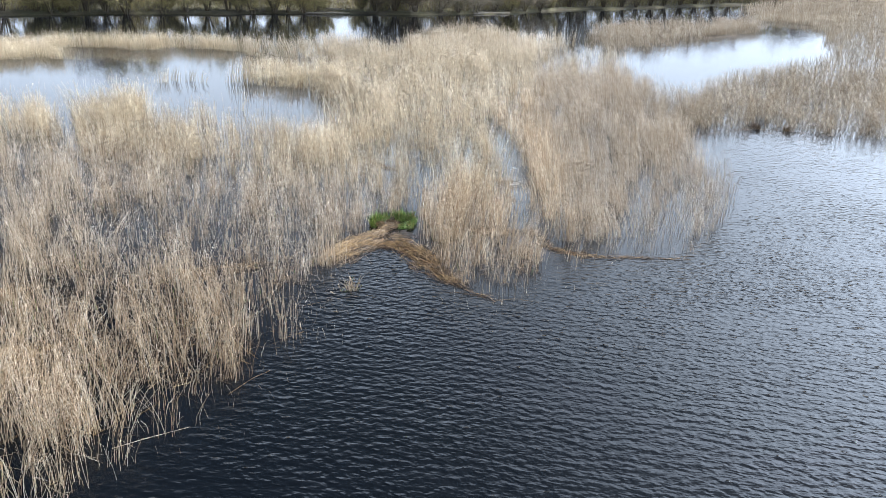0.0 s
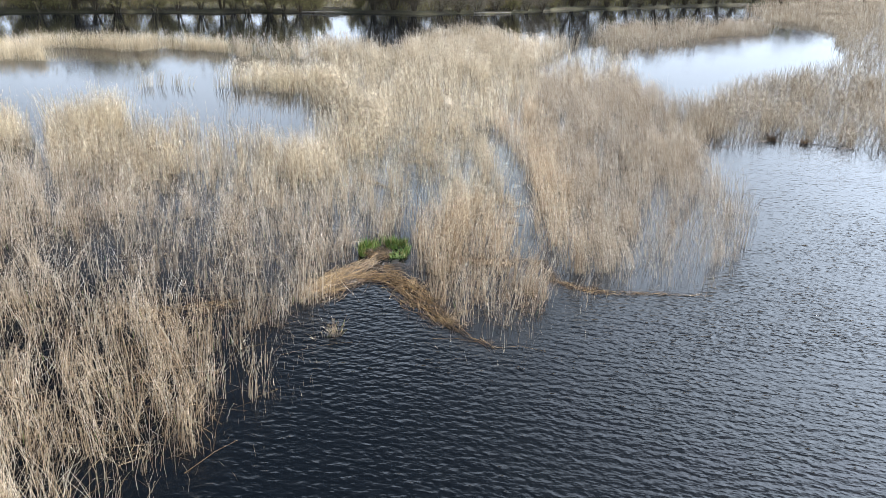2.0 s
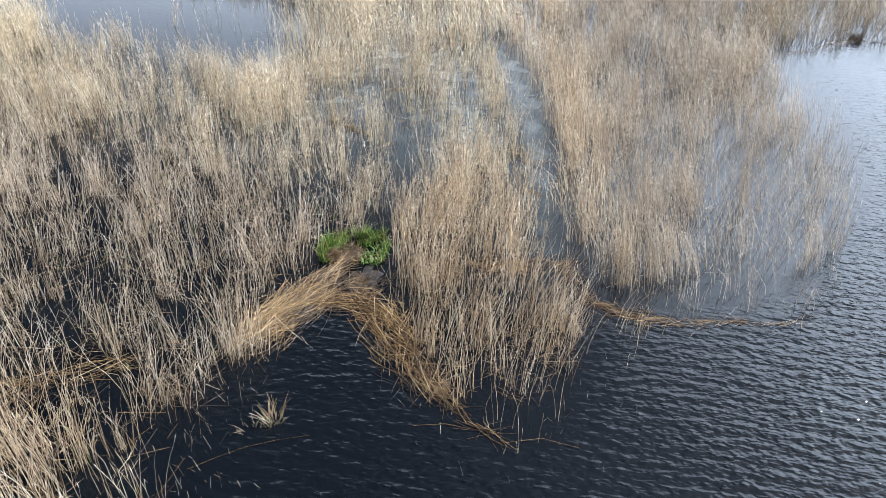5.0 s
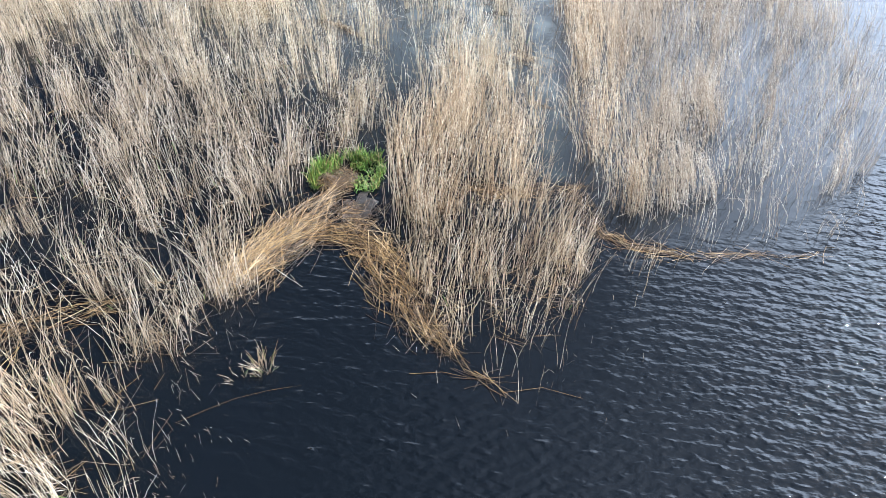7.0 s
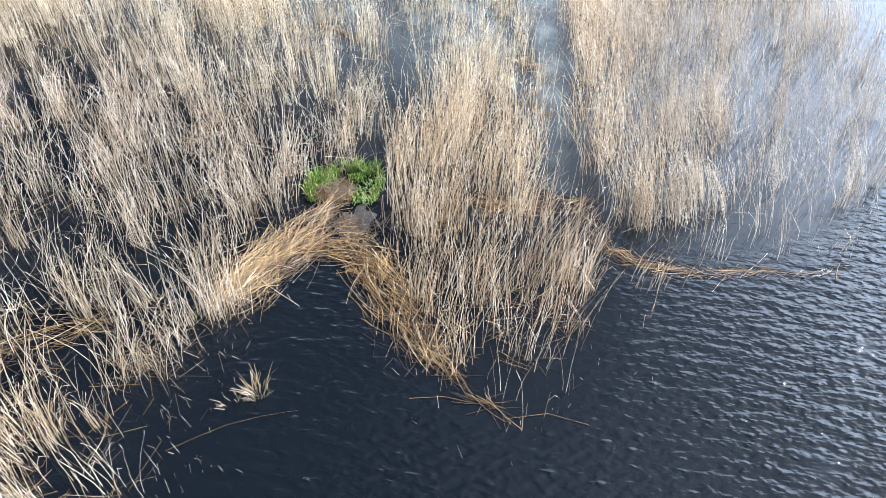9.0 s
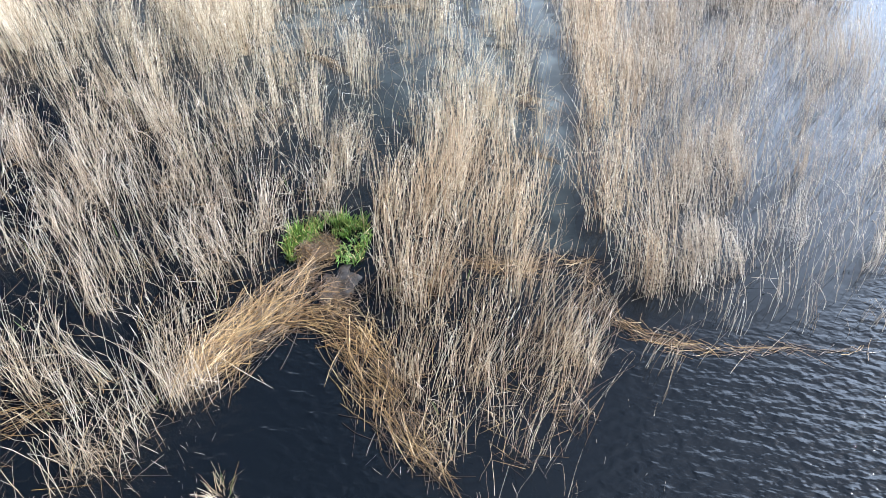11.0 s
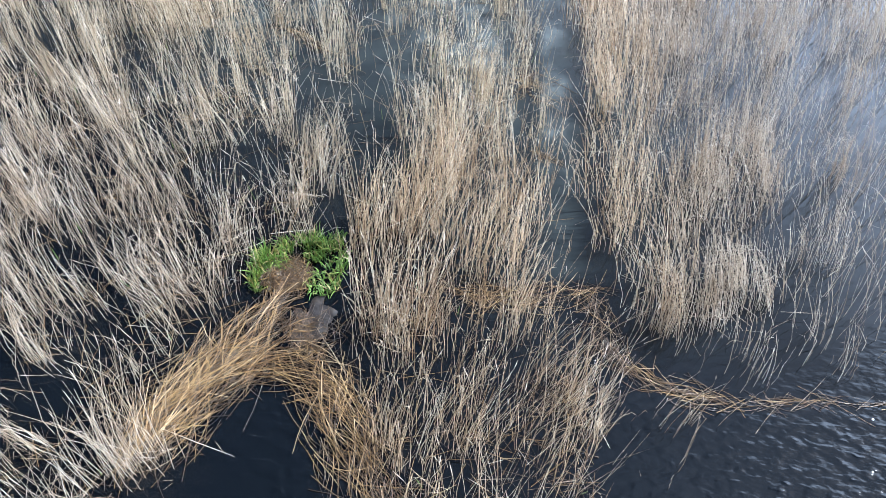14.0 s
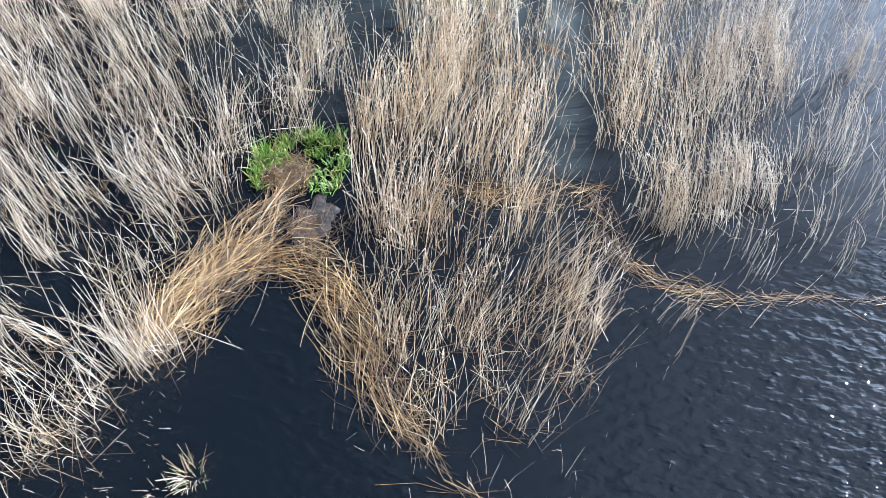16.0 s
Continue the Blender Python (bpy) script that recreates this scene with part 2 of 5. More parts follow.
    dome.inputs["From Min"].default_value = 0.0
    dome.inputs["From Max"].default_value = 0.17
    dome.inputs["To Min"].default_value = 0.013
    dome.inputs["To Max"].default_value = 0.0
    l.new(peak.outputs["Distance"], dome.inputs["Value"])
    some = n.new("ShaderNodeSeparateColor")
    l.new(peak.outputs["Color"], some.inputs["Color"])
    h = math_node("ADD", h, math_node("MULTIPLY", dome.outputs[0], math_node("GREATER_THAN", some.outputs[0], 0.40)))
    at = n.new("ShaderNodeAttribute")
    at.attribute_name = "ripple"
    gust = n.new("ShaderNodeMapRange")
    gust.inputs["From Min"].default_value = 0.3
    gust.inputs["From Max"].default_value = 0.7
    gust.inputs["To Min"].default_value = 0.55
    gust.inputs["To Max"].default_value = 1.15
    l.new(waves((0.12, 0.2), 20, 2.0), gust.inputs["Value"])
    h = math_node("MULTIPLY", h, math_node("MULTIPLY", at.outputs["Fac"], gust.outputs[0]))
    bump = n.new("ShaderNodeBump")
    bump.inputs["Strength"].default_value = 1.0
    bump.inputs["Distance"].default_value = 1.0
    l.new(h, bump.inputs["Height"])
    l.new(bump.outputs["Normal"], b.inputs["Normal"])
    return m


def earth_material():
    m, n, l, b = material("earth_and_grass")
    geo = n.new("ShaderNodeNewGeometry")
    tx = n.new("ShaderNodeTexNoise")
    tx.inputs["Scale"].default_value = 0.35
    tx.inputs["Detail"].default_value = 8.0
    l.new(geo.outputs["Position"], tx.inputs["Vector"])
    r = ramp(n, [(0.3, (0.035, 0.029, 0.018)), (0.48, (0.065, 0.056, 0.028)), (0.6, (0.075, 0.070, 0.032)), (0.75, (0.105, 0.09, 0.05))])
    l.new(tx.outputs["Fac"], r.inputs["Fac"])
    l.new(r.outputs["Color"], b.inputs["Base Color"])
    b.inputs["Roughness"].default_value = 0.95
    fine = n.new("ShaderNodeTexNoise")
    fine.inputs["Scale"].default_value = 9.0
    fine.inputs["Detail"].default_value = 5.0
    l.new(geo.outputs["Position"], fine.inputs["Vector"])
    bump = n.new("ShaderNodeBump")
    bump.inputs["Distance"].default_value = 0.15
    l.new(fine.outputs["Fac"], bump.inputs["Height"])
    l.new(bump.outputs["Normal"], b.inputs["Normal"])
    return m


def mud_material():
    m, n, l, b = material("wet_mud")
    geo = n.new("ShaderNodeNewGeometry")
    tx = n.new("ShaderNodeTexNoise")
    tx.inputs["Scale"].default_value = 7.0
    tx.inputs["Detail"].default_value = 7.0
    l.new(geo.outputs["Position"], tx.inputs["Vector"])
    r = ramp(n, [(0.3, (0.007, 0.006, 0.005)), (0.5, (0.016, 0.013, 0.011)), (0.7, (0.034, 0.026, 0.019))])
    l.new(tx.outputs["Fac"], r.inputs["Fac"])
    l.new(r.outputs["Color"], b.inputs["Base Color"])
    b.inputs["Roughness"].default_value = 0.5
    bump = n.new("ShaderNodeBump")
    bump.inputs["Distance"].default_value = 0.03
    l.new(tx.outputs["Fac"], bump.inputs["Height"])
    l.new(bump.outputs["Normal"], b.inputs["Normal"])
    return m


WATER, EARTH, MUD = water_material(), earth_material(), mud_material()

# ---------------------------------------------------------------- helpers of this scene
rng = np.random.default_rng(7)


def raw_mesh(name, verts, faces_flat, sizes, mats, mat_index=None, smooth=True):
    """A mesh from arrays: corner indices in a row and the number of corners of each face."""
    me = bpy.data.meshes.new(name)
    me.vertices.add(len(verts))
    me.vertices.foreach_set("co", np.asarray(verts, np.float32).ravel())
    me.loops.add(len(faces_flat))
    me.loops.foreach_set("vertex_index", np.asarray(faces_flat, np.int32))
    me.polygons.add(len(sizes))
    me.polygons.foreach_set("loop_start", np.concatenate(([0], np.cumsum(sizes)[:-1])).astype(np.int32))
    for mt in mats:
        me.materials.append(mt)
    if mat_index is not None:
        me.polygons.foreach_set("material_index", np.asarray(mat_index, np.int32))
    if smooth:
        me.polygons.foreach_set("use_smooth", np.ones(len(sizes), bool))
    me.update(calc_edges=True)
    me.validate()
    return me


def tubes(lines, radii, sides=3):
    """Tapered stalks: lines is (n, k, 3), radii (n, k). Returns vertices and four-cornered faces."""
    n, k, _ = lines.shape
    axis = np.gradient(lines, axis=1)
    axis /= np.linalg.norm(axis, axis=2, keepdims=True) + 1e-9
    ref = np.where(np.abs(axis[..., 2:3]) > 0.9, np.array([1.0, 0, 0]), np.array([0, 0, 1.0]))
    u = np.cross(axis, ref)
    u /= np.linalg.norm(u, axis=2, keepdims=True) + 1e-9
    # one reference per stalk keeps the rings from twisting
    u0 = u[:, :1, :] - axis * (u[:, :1, :] * axis).sum(2, keepdims=True)
    u = u0 / (np.linalg.norm(u0, axis=2, keepdims=True) + 1e-9)
    v = np.cross(axis, u)
    ang = np.arange(sides) * 2 * np.pi / sides
    ring = (u[:, :, None, :] * np.cos(ang)[:, None] + v[:, :, None, :] * np.sin(ang)[:, None]) * radii[:, :, None, None]
    verts = (lines[:, :, None, :] + ring).reshape(-1, 3)
    i = np.arange(n)[:, None, None] * k * sides
    a = np.arange(k - 1)[None, :, None] * sides
    s = np.arange(sides)[None, None, :]
    s2 = (s + 1) % sides
    f = np.stack([i + a + s, i + a + s2, i + a + sides + s2, i + a + sides + s], -1).reshape(-1, 4)
    return verts, f


class Pile:
    """Collects stalks of several shapes into one mesh."""

    def __init__(self):
        self.v, self.f, self.m, self.count = [], [], [], 0

    def add(self, lines, radii, mat=0, sides=3):
        if len(lines) == 0:
            return self
        v, f = tubes(np.asarray(lines, float), np.asarray(radii, float), sides)
        self.v.append(v)
        self.f.append(f + self.count)
        self.m.append(np.full(len(f), mat))
        self.count += len(v)
        return self

    def mesh(self, name, mats):
        f = np.concatenate(self.f)
        return raw_mesh(name, np.concatenate(self.v), f.ravel(), np.full(len(f), 4), mats, np.concatenate(self.m))


def lattice(seed, cell):
    """Smooth two-dimensional noise, 0 to 1, with features of about that many metres."""
    g = np.random.default_rng(seed).random((256, 256))

    def at(x, y):
        x, y = np.asarray(x) / cell + 500.3, np.asarray(y) / cell + 500.7
        i, j = np.floor(x).astype(int), np.floor(y).astype(int)
        fx, fy = x - i, y - j
        fx, fy = fx * fx * (3 - 2 * fx), fy * fy * (3 - 2 * fy)
        i0, i1, j0, j1 = i % 256, (i + 1) % 256, j % 256, (j + 1) % 256
        return (g[i0, j0] * (1 - fx) + g[i1, j0] * fx) * (1 - fy) + (g[i0, j1] * (1 - fx) + g[i1, j1] * fx) * fy

    return at


def inside(poly, x, y):
    p = np.asarray(poly, float)
    hit = np.zeros(np.shape(x), bool)
    for (x0, y0), (x1, y1) in zip(p, np.roll(p, -1, 0)):
        cross = (y0 > y) != (y1 > y)
        hit ^= cross & (x < (x1 - x0) * (y - y0) / (y1 - y0 + 1e-12) + x0)
    return hit


def edge_distance(poly, x, y):
    p = np.asarray(poly, float)
    best = np.full(np.shape(x), 1e9)
    for (x0, y0), (x1, y1) in zip(p, np.roll(p, -1, 0)):
        dx, dy = x1 - x0, y1 - y0
        t = np.clip(((x - x0) * dx + (y - y0) * dy) / (dx * dx + dy * dy + 1e-9), 0, 1)
        best = np.minimum(best, np.hypot(x - x0 - t * dx, y - y0 - t * dy))
    return best


def thing(name, label, category, group="", kind="", at=(0, 0, 0)):
    ob = new(name)
    ob.location = at
    ob.empty_display_size = 0.1
    return tagged(ob, label, category, group, kind)


def part(name, me, parent, label="", kind=""):
    ob = new(name, me)
    ob.parent = parent
    return tagged(ob, label, kind=kind)


# ---------------------------------------------------------------- plan of the pond
# outlines of the reed beds at the water, metres
BED_LEFT = [(-30, -17), (-9, -17), (-4.7, -14.7), (-4.2, -13.5), (-4.2, -13.0), (-3.1, -12.1), (-2.7, -11.3), (-2.5, -10.2), (-2.3, -9.2),
            (-1.7, -8.2), (-2.0, -7.0), (-2.3, -6.0), (-2.2, -5.0), (-1.8, -4.2), (-1.5, -3.5), (-2.3, -2.5), (-1.5, -1.3), (-0.9, -0.3), (-0.8, 0.6),
            (0.3, 0.9), (0.8, 0.2), (0.8, -0.8), (1.3, -2.2), (2.2, -4.2), (2.9, -5.0), (3.7, -5.35), (4.5, -4.9), (5.0, -4.2), (5.4, -3.2), (5.3, -2.0),
            (5.1, 0.0), (4.6, 0.5), (4.5, 3.0), (4.25, 6.0), (4.05, 8.5), (3.6, 11.0), (3.1, 14.0), (3.0, 17.0),
            (-2.0, 17.0), (-6.4, 12.0), (-9.0, 11.6), (-10.5, 9.6), (-13.2, 10.3), (-14.4, 10.8), (-16.4, 14.6), (-19.0, 17.0), (-20.2, 13.5), (-18.5, 9.9), (-22.0, 12.6), (-26, 12), (-34, 10)]
BED_RIGHT = [(5.3, 0.4), (5.6, -1.0), (7.0, -1.25), (9.0, -1.1), (10.6, -0.2), (12.2, 2.0), (13.3, 4.0), (14.2, 8.0), (14.3, 11.0), (15.0, 15.2), (15.2, 17.5),
             (14.6, 20.3), (16.4, 26.6), (16.0, 33.0), (14.0, 38.5), (7.3, 37.5), (6.3, 26.0), (3.3, 17.0), (4.2, 14.8), (4.6, 11.5), (5.1, 8.2), (5.1, 3.0)]
BED_MIDDLE = [(3.2, 17.0), (6.0, 25.0), (7.5, 30.0), (7.0, 40.0), (10.5, 51.0), (13.0, 58.0), (8.0, 57.0), (1.7, 65.0), (-4.5, 57.0), (-6.0, 45.0), (-12.0, 51.0), (-16.0, 43.0), (-21.0, 43.5),
              (-21.2, 39.8), (-18.7, 38.8), (-12.5, 39.0), (-9.5, 36.0), (-10.5, 32.0), (-14.5, 31.0), (-16.3, 28.0), (-16.0, 25.5), (-12.4, 27.2), (-9.5, 27.0), (-8.6, 22.5), (-6.2, 18.5), (-7.4, 15.0), (-6.4, 12.0), (-2.0, 17.0)]
BED_STRIP = [(-20.5, 41.0), (-26.2, 41.3), (-29.0, 38.6), (-33.0, 39.6), (-36.6, 38.4), (-34.0, 35.0), (-31.6, 32.9), (-36.7, 31.0), (-60, 27), (-62, 31), (-40, 36.5), (-38.0, 41.0), (-30.0, 43.0), (-22.0, 44.5)]
BED_BAY = [(15.0, 18.2), (16.3, 17.7), (20.0, 19.8), (24.4, 18.8), (27.0, 17.6), (36, 15), (60, 18), (100, 60), (120, 125), (95, 150), (74, 113), (64, 116), (52, 112), (47, 101), (54, 97), (52, 86),
           (42, 59), (37, 52.7), (32, 46.5), (26.3, 40.7), (21.0, 34.2), (18.0, 27.5), (16.2, 25.0), (14.5, 20.5)]
BED_ISLAND = [(13.5, 56.0), (17.0, 51.6), (23.3, 59.0), (32.5, 73.0), (40.0, 78.5), (46.0, 90.0), (46.0, 97.0), (38.0, 93.0), (28.0, 86.0), (18.0, 78.0), (15.0, 66.0)]
ALL_BEDS = (BED_LEFT, BED_RIGHT, BED_MIDDLE, BED_STRIP, BED_BAY, BED_ISLAND)
# thin places: x, y, half widths, share of stalks that stand there
THIN_FRONT = [(-4.6, 0.2, 1.2, 0.8, 0.15), (-3.5, -2.6, 0.9, 0.5, 0.1), (-6.4, -1.6, 1.3, 0.7, 0.1), (-7.6, 1.6, 1.2, 0.8, 0.15), (-6.0, -3.4, 1.0, 0.5, 0.15), (-2.2, 2.6, 1.2, 0.8, 0.4),
              (-8.4, -4.6, 1.2, 0.6, 0.25), (-2.6, 1.9, 1.4, 1.0, 0.4), (-1.2, 5.4, 1.6, 2.0, 0.5), (-1.3, 9.2, 2.2, 1.0, 0.3), (1.6, 11.0, 1.0, 2.6, 0.4), (-3.6, -1.4, 1.0, 0.7, 0.4),
              (-5.2, 2.4, 0.9, 0.9, 0.4), (2.2, 0.9, 0.6, 0.5, 0.5), (6.6, 5.2, 1.4, 1.6, 0.7)]
THIN_BACK = [(13.9, 9.5, 1.0, 4.0, 0.5), (6.0, 14.0, 1.3, 2.0, 0.6), (9.5, 15.5, 2.2, 1.8, 0.6), (12.0, 18.0, 2.0, 1.5, 0.55), (-2.6, -7.4, 0.8, 1.4, 0.3),
             (-4.2, -4.4, 1.2, 0.6, 0.35), (-6.5, -8.0, 1.2, 0.8, 0.4), (-9.5, -2.0, 1.6, 1.0, 0.35), (-12.0, -8.0, 1.8, 1.2, 0.35), (-14.5, 1.0, 2.0, 1.2, 0.35), (-7.0, 16.0, 1.0, 5.0, 0.1),
             (3.8, -2.2, 0.8, 0.9, 0.5), (-5.0, 36.0, 4.0, 3.0, 0.4), (9.5, 34.0, 4.5, 2.2, 0.25), (-19.0, 7.5, 2.6, 1.6, 0.15), (-22.5, 8.0, 2.0, 1.2, 0.2)]
THIN = THIN_FRONT + THIN_BACK


shore_noise = lattice(5, 4.5)


def bank_offset(x, y):
    """How far a place lies past the far shore line, metres (negative in the pond)."""
    line_x = np.array([-200, -57, -40, -24, -7, 6, 17, 27, 48, 60, 80, 120, 400.0])
    line_y = np.array([20, 62, 71.5, 80, 86.5, 95, 109, 115, 134, 144, 158, 185, 300.0])
    return (y - np.interp(x, line_x, line_y)) * 0.85 + (shore_noise(x, y) - 0.5) * 2.2


def land_height(x, y):
    far = bank_offset(x, y)
    near = -62 - y + 3 * np.sin(x * 0.05)
    side = np.maximum(-95 - x, x - 225 + 0 * y)
    out = np.maximum(np.maximum(far, near), side)
    h = -0.8 + 1.15 * np.clip((out + 1.4) / 2.2, 0, 1) + 0.012 * np.clip(out, 0, 400)
    return h


# ---------------------------------------------------------------- ground and water
def build_ground():
    e = np.concatenate((np.linspace(-900, -130, 14), np.arange(-120, 270, 2.0), np.linspace(280, 900, 14)))
    X, Y = np.meshgrid(e, e, indexing="ij")
    n = lattice(3, 3.0)
    Z = land_height(X, Y) + (n(X, Y) - 0.5) * 0.22
    k = len(e)
    idx = np.arange(k * k).reshape(k, k)
    f = np.stack([idx[:-1, :-1], idx[1:, :-1], idx[1:, 1:], idx[:-1, 1:]], -1).reshape(-1, 4)
    me = raw_mesh("ground", np.stack([X, Y, Z], -1).reshape(-1, 3), f.ravel(), np.full(len(f), 4), [EARTH])
    tagged(new("ground", me), "muddy pond bed rising to rough grassy banks", "ground", kind="structure")


def build_water():
    ex = np.concatenate((np.arange(-96, -30, 2.0), np.arange(-30, 30, 0.4), np.arange(30, 231, 2.0)))
    ey = np.concatenate((np.arange(-66, -20, 2.0), np.arange(-20, 30, 0.4), np.arange(30, 282, 2.0)))
    X, Y = np.meshgrid(ex, ey, indexing="ij")
    nx, ny = X.shape
    idx = np.arange(nx * ny).reshape(nx, ny)
    f = np.stack([idx[:-1, :-1], idx[1:, :-1], idx[1:, 1:], idx[:-1, 1:]], -1).reshape(-1, 4)
    me = raw_mesh("water", np.stack([X, Y, 0 * X], -1).reshape(-1, 3), f.ravel(), np.full(len(f), 4), [WATER])
    calm = np.ones(X.shape)
    channel = [(4.0, 0.3), (5.2, 0.3), (5.3, 9.0), (4.6, 15.0), (3.2, 17.5), (3.0, 14.0), (4.0, 8.5)]
    for poly in (*ALL_BEDS, channel):
        d = edge_distance(poly, X, Y)
        d = np.where(inside(poly, X, Y), -d, d)
        calm = np.minimum(calm, np.clip((d + 0.02) / 4.0, 0.004, 1) if poly is channel else np.clip((d + 0.5) / 1.3, 0.05, 1))
    lee = edge_distance(BED_LEFT, X, Y)                           # lee of the reeds
    calm = calm * (0.88 + 0.12 * np.clip(lee / 5, 0, 1))
    back = np.clip((Y - 6) / 16, 0, 1)                            # sheltered pools behind the beds
    left = np.clip((-5 - X) / 4, 0, 1) * np.clip((Y - 4) / 5, 0, 1)
    calm = calm * (1 + 0.60 * np.clip((X - 6) / 8, 0, 1) * np.clip((9 - Y) / 8, 0, 1)) * (1 + 0.25 * np.clip((-3 - Y) / 3, 0, 1) * np.clip((6 - X) / 5, 0, 1) * np.clip((Y + 14) / 4, 0, 1))
    calm = calm * (1 - 0.92 * np.maximum(back, left))
    at = me.attributes.new("ripple", "FLOAT", "POINT")
    at.data.foreach_set("value", calm.ravel().astype(np.float32))
    # shallow silty water inside the beds and in the channel
    shoal = np.zeros(X.shape)
    for poly in (BED_LEFT, BED_RIGHT, BED_MIDDLE, channel):
        d = np.where(inside(poly, X, Y), edge_distance(poly, X, Y), 0)
        shoal = np.maximum(shoal, np.clip(d / 0.8, 0, 1))
    n1 = lattice(17, 2.5)
    shoal *= np.clip((Y + 0.5 * X - 0.5) / 8.0, 0.0, 1) * (0.45 + 0.5 * n1(X, Y)) * np.clip((8.5 - X) / 4, 0.1, 1)
    shoal = np.maximum(shoal, np.where(inside(channel, X, Y), np.clip(edge_distance(channel, X, Y) / 0.35, 0.3, 1), 0) * 0.85 * np.clip(0.45 + Y / 9.0, 0.45, 1))
    st = me.attributes.new("silt", "FLOAT", "POINT")
    st.data.foreach_set("value", np.clip(shoal, 0, 1).ravel().astype(np.float32))
    tagged(new("water", me), "dark rippled pond water with sky reflections", "water", kind="structure")


build_ground()
build_water()


# ---------------------------------------------------------------- standing reeds
clump_fine, clump_mid, clump_wide = lattice(11, 0.45), lattice(12, 1.3), lattice(13, 4.0)
lean_x, lean_y = lattice(21, 2.2), lattice(22, 2.2)


def share_at(poly, x, y, soft, thin, lows, gaps):
    """How likely it is that something grows at each place of a bed."""
    d = edge_distance(poly, x, y)
    share = np.clip(0.25 + d / soft, 0, 1)
    c = 0.45 * clump_fine(x, y) + 0.35 * clump_mid(x, y) + 0.20 * clump_wide(x, y)
    share *= np.clip((c - gaps[0]) / gaps[1], lows, 1)
    if thin:
        for cx, cy, rx, ry, s in THIN:
            q = np.clip(np.hypot((x - cx) / rx, (y - cy) / ry), 0, 1.3) / 1.3
            share *= s + (1 - s) * q ** 2
    return share


def scatter(poly, per_m2, soft, thin=True, lows=0.07, gaps=(0.43, 0.20), loose=0.35, size=13, wide=0.12):
    """Places of stalks: most in tufts that share a root, some loose. Columns: x, y, five numbers of the tuft, loose or not."""
    p = np.asarray(poly, float)
    lo, hi = p.min(0), p.max(0)

    def picked(density):
        n = int((hi - lo).prod() * density)
        x, y = rng.uniform(lo[0], hi[0], n), rng.uniform(lo[1], hi[1], n)
        keep = inside(poly, x, y)
        x, y = x[keep], y[keep]
        keep = rng.random(len(x)) < share_at(poly, x, y, soft, thin, lows, gaps)
        return x[keep], y[keep]

    cx, cy = picked(per_m2 * (1 - loose) / size)
    look_of = rng.random((len(cx), 5))
    many = np.maximum(1, (size * (0.35 + 1.3 * look_of[:, 0]) * rng.uniform(0.7, 1.3, len(cx)))).astype(int)
    k = np.repeat(np.arange(len(cx)), many)
    s = wide * (0.5 + 1.0 * look_of[k, 1])
    tufted = np.column_stack([cx[k] + rng.normal(0, 1, len(k)) * s * 1.25, cy[k] + rng.normal(0, 1, len(k)) * s * 0.8, look_of[k], np.zeros(len(k))])
    lx, ly = picked(per_m2 * loose)
    single = np.column_stack([lx, ly, rng.random((len(lx), 5)), np.ones(len(lx))])
    return np.concatenate((tufted, single))


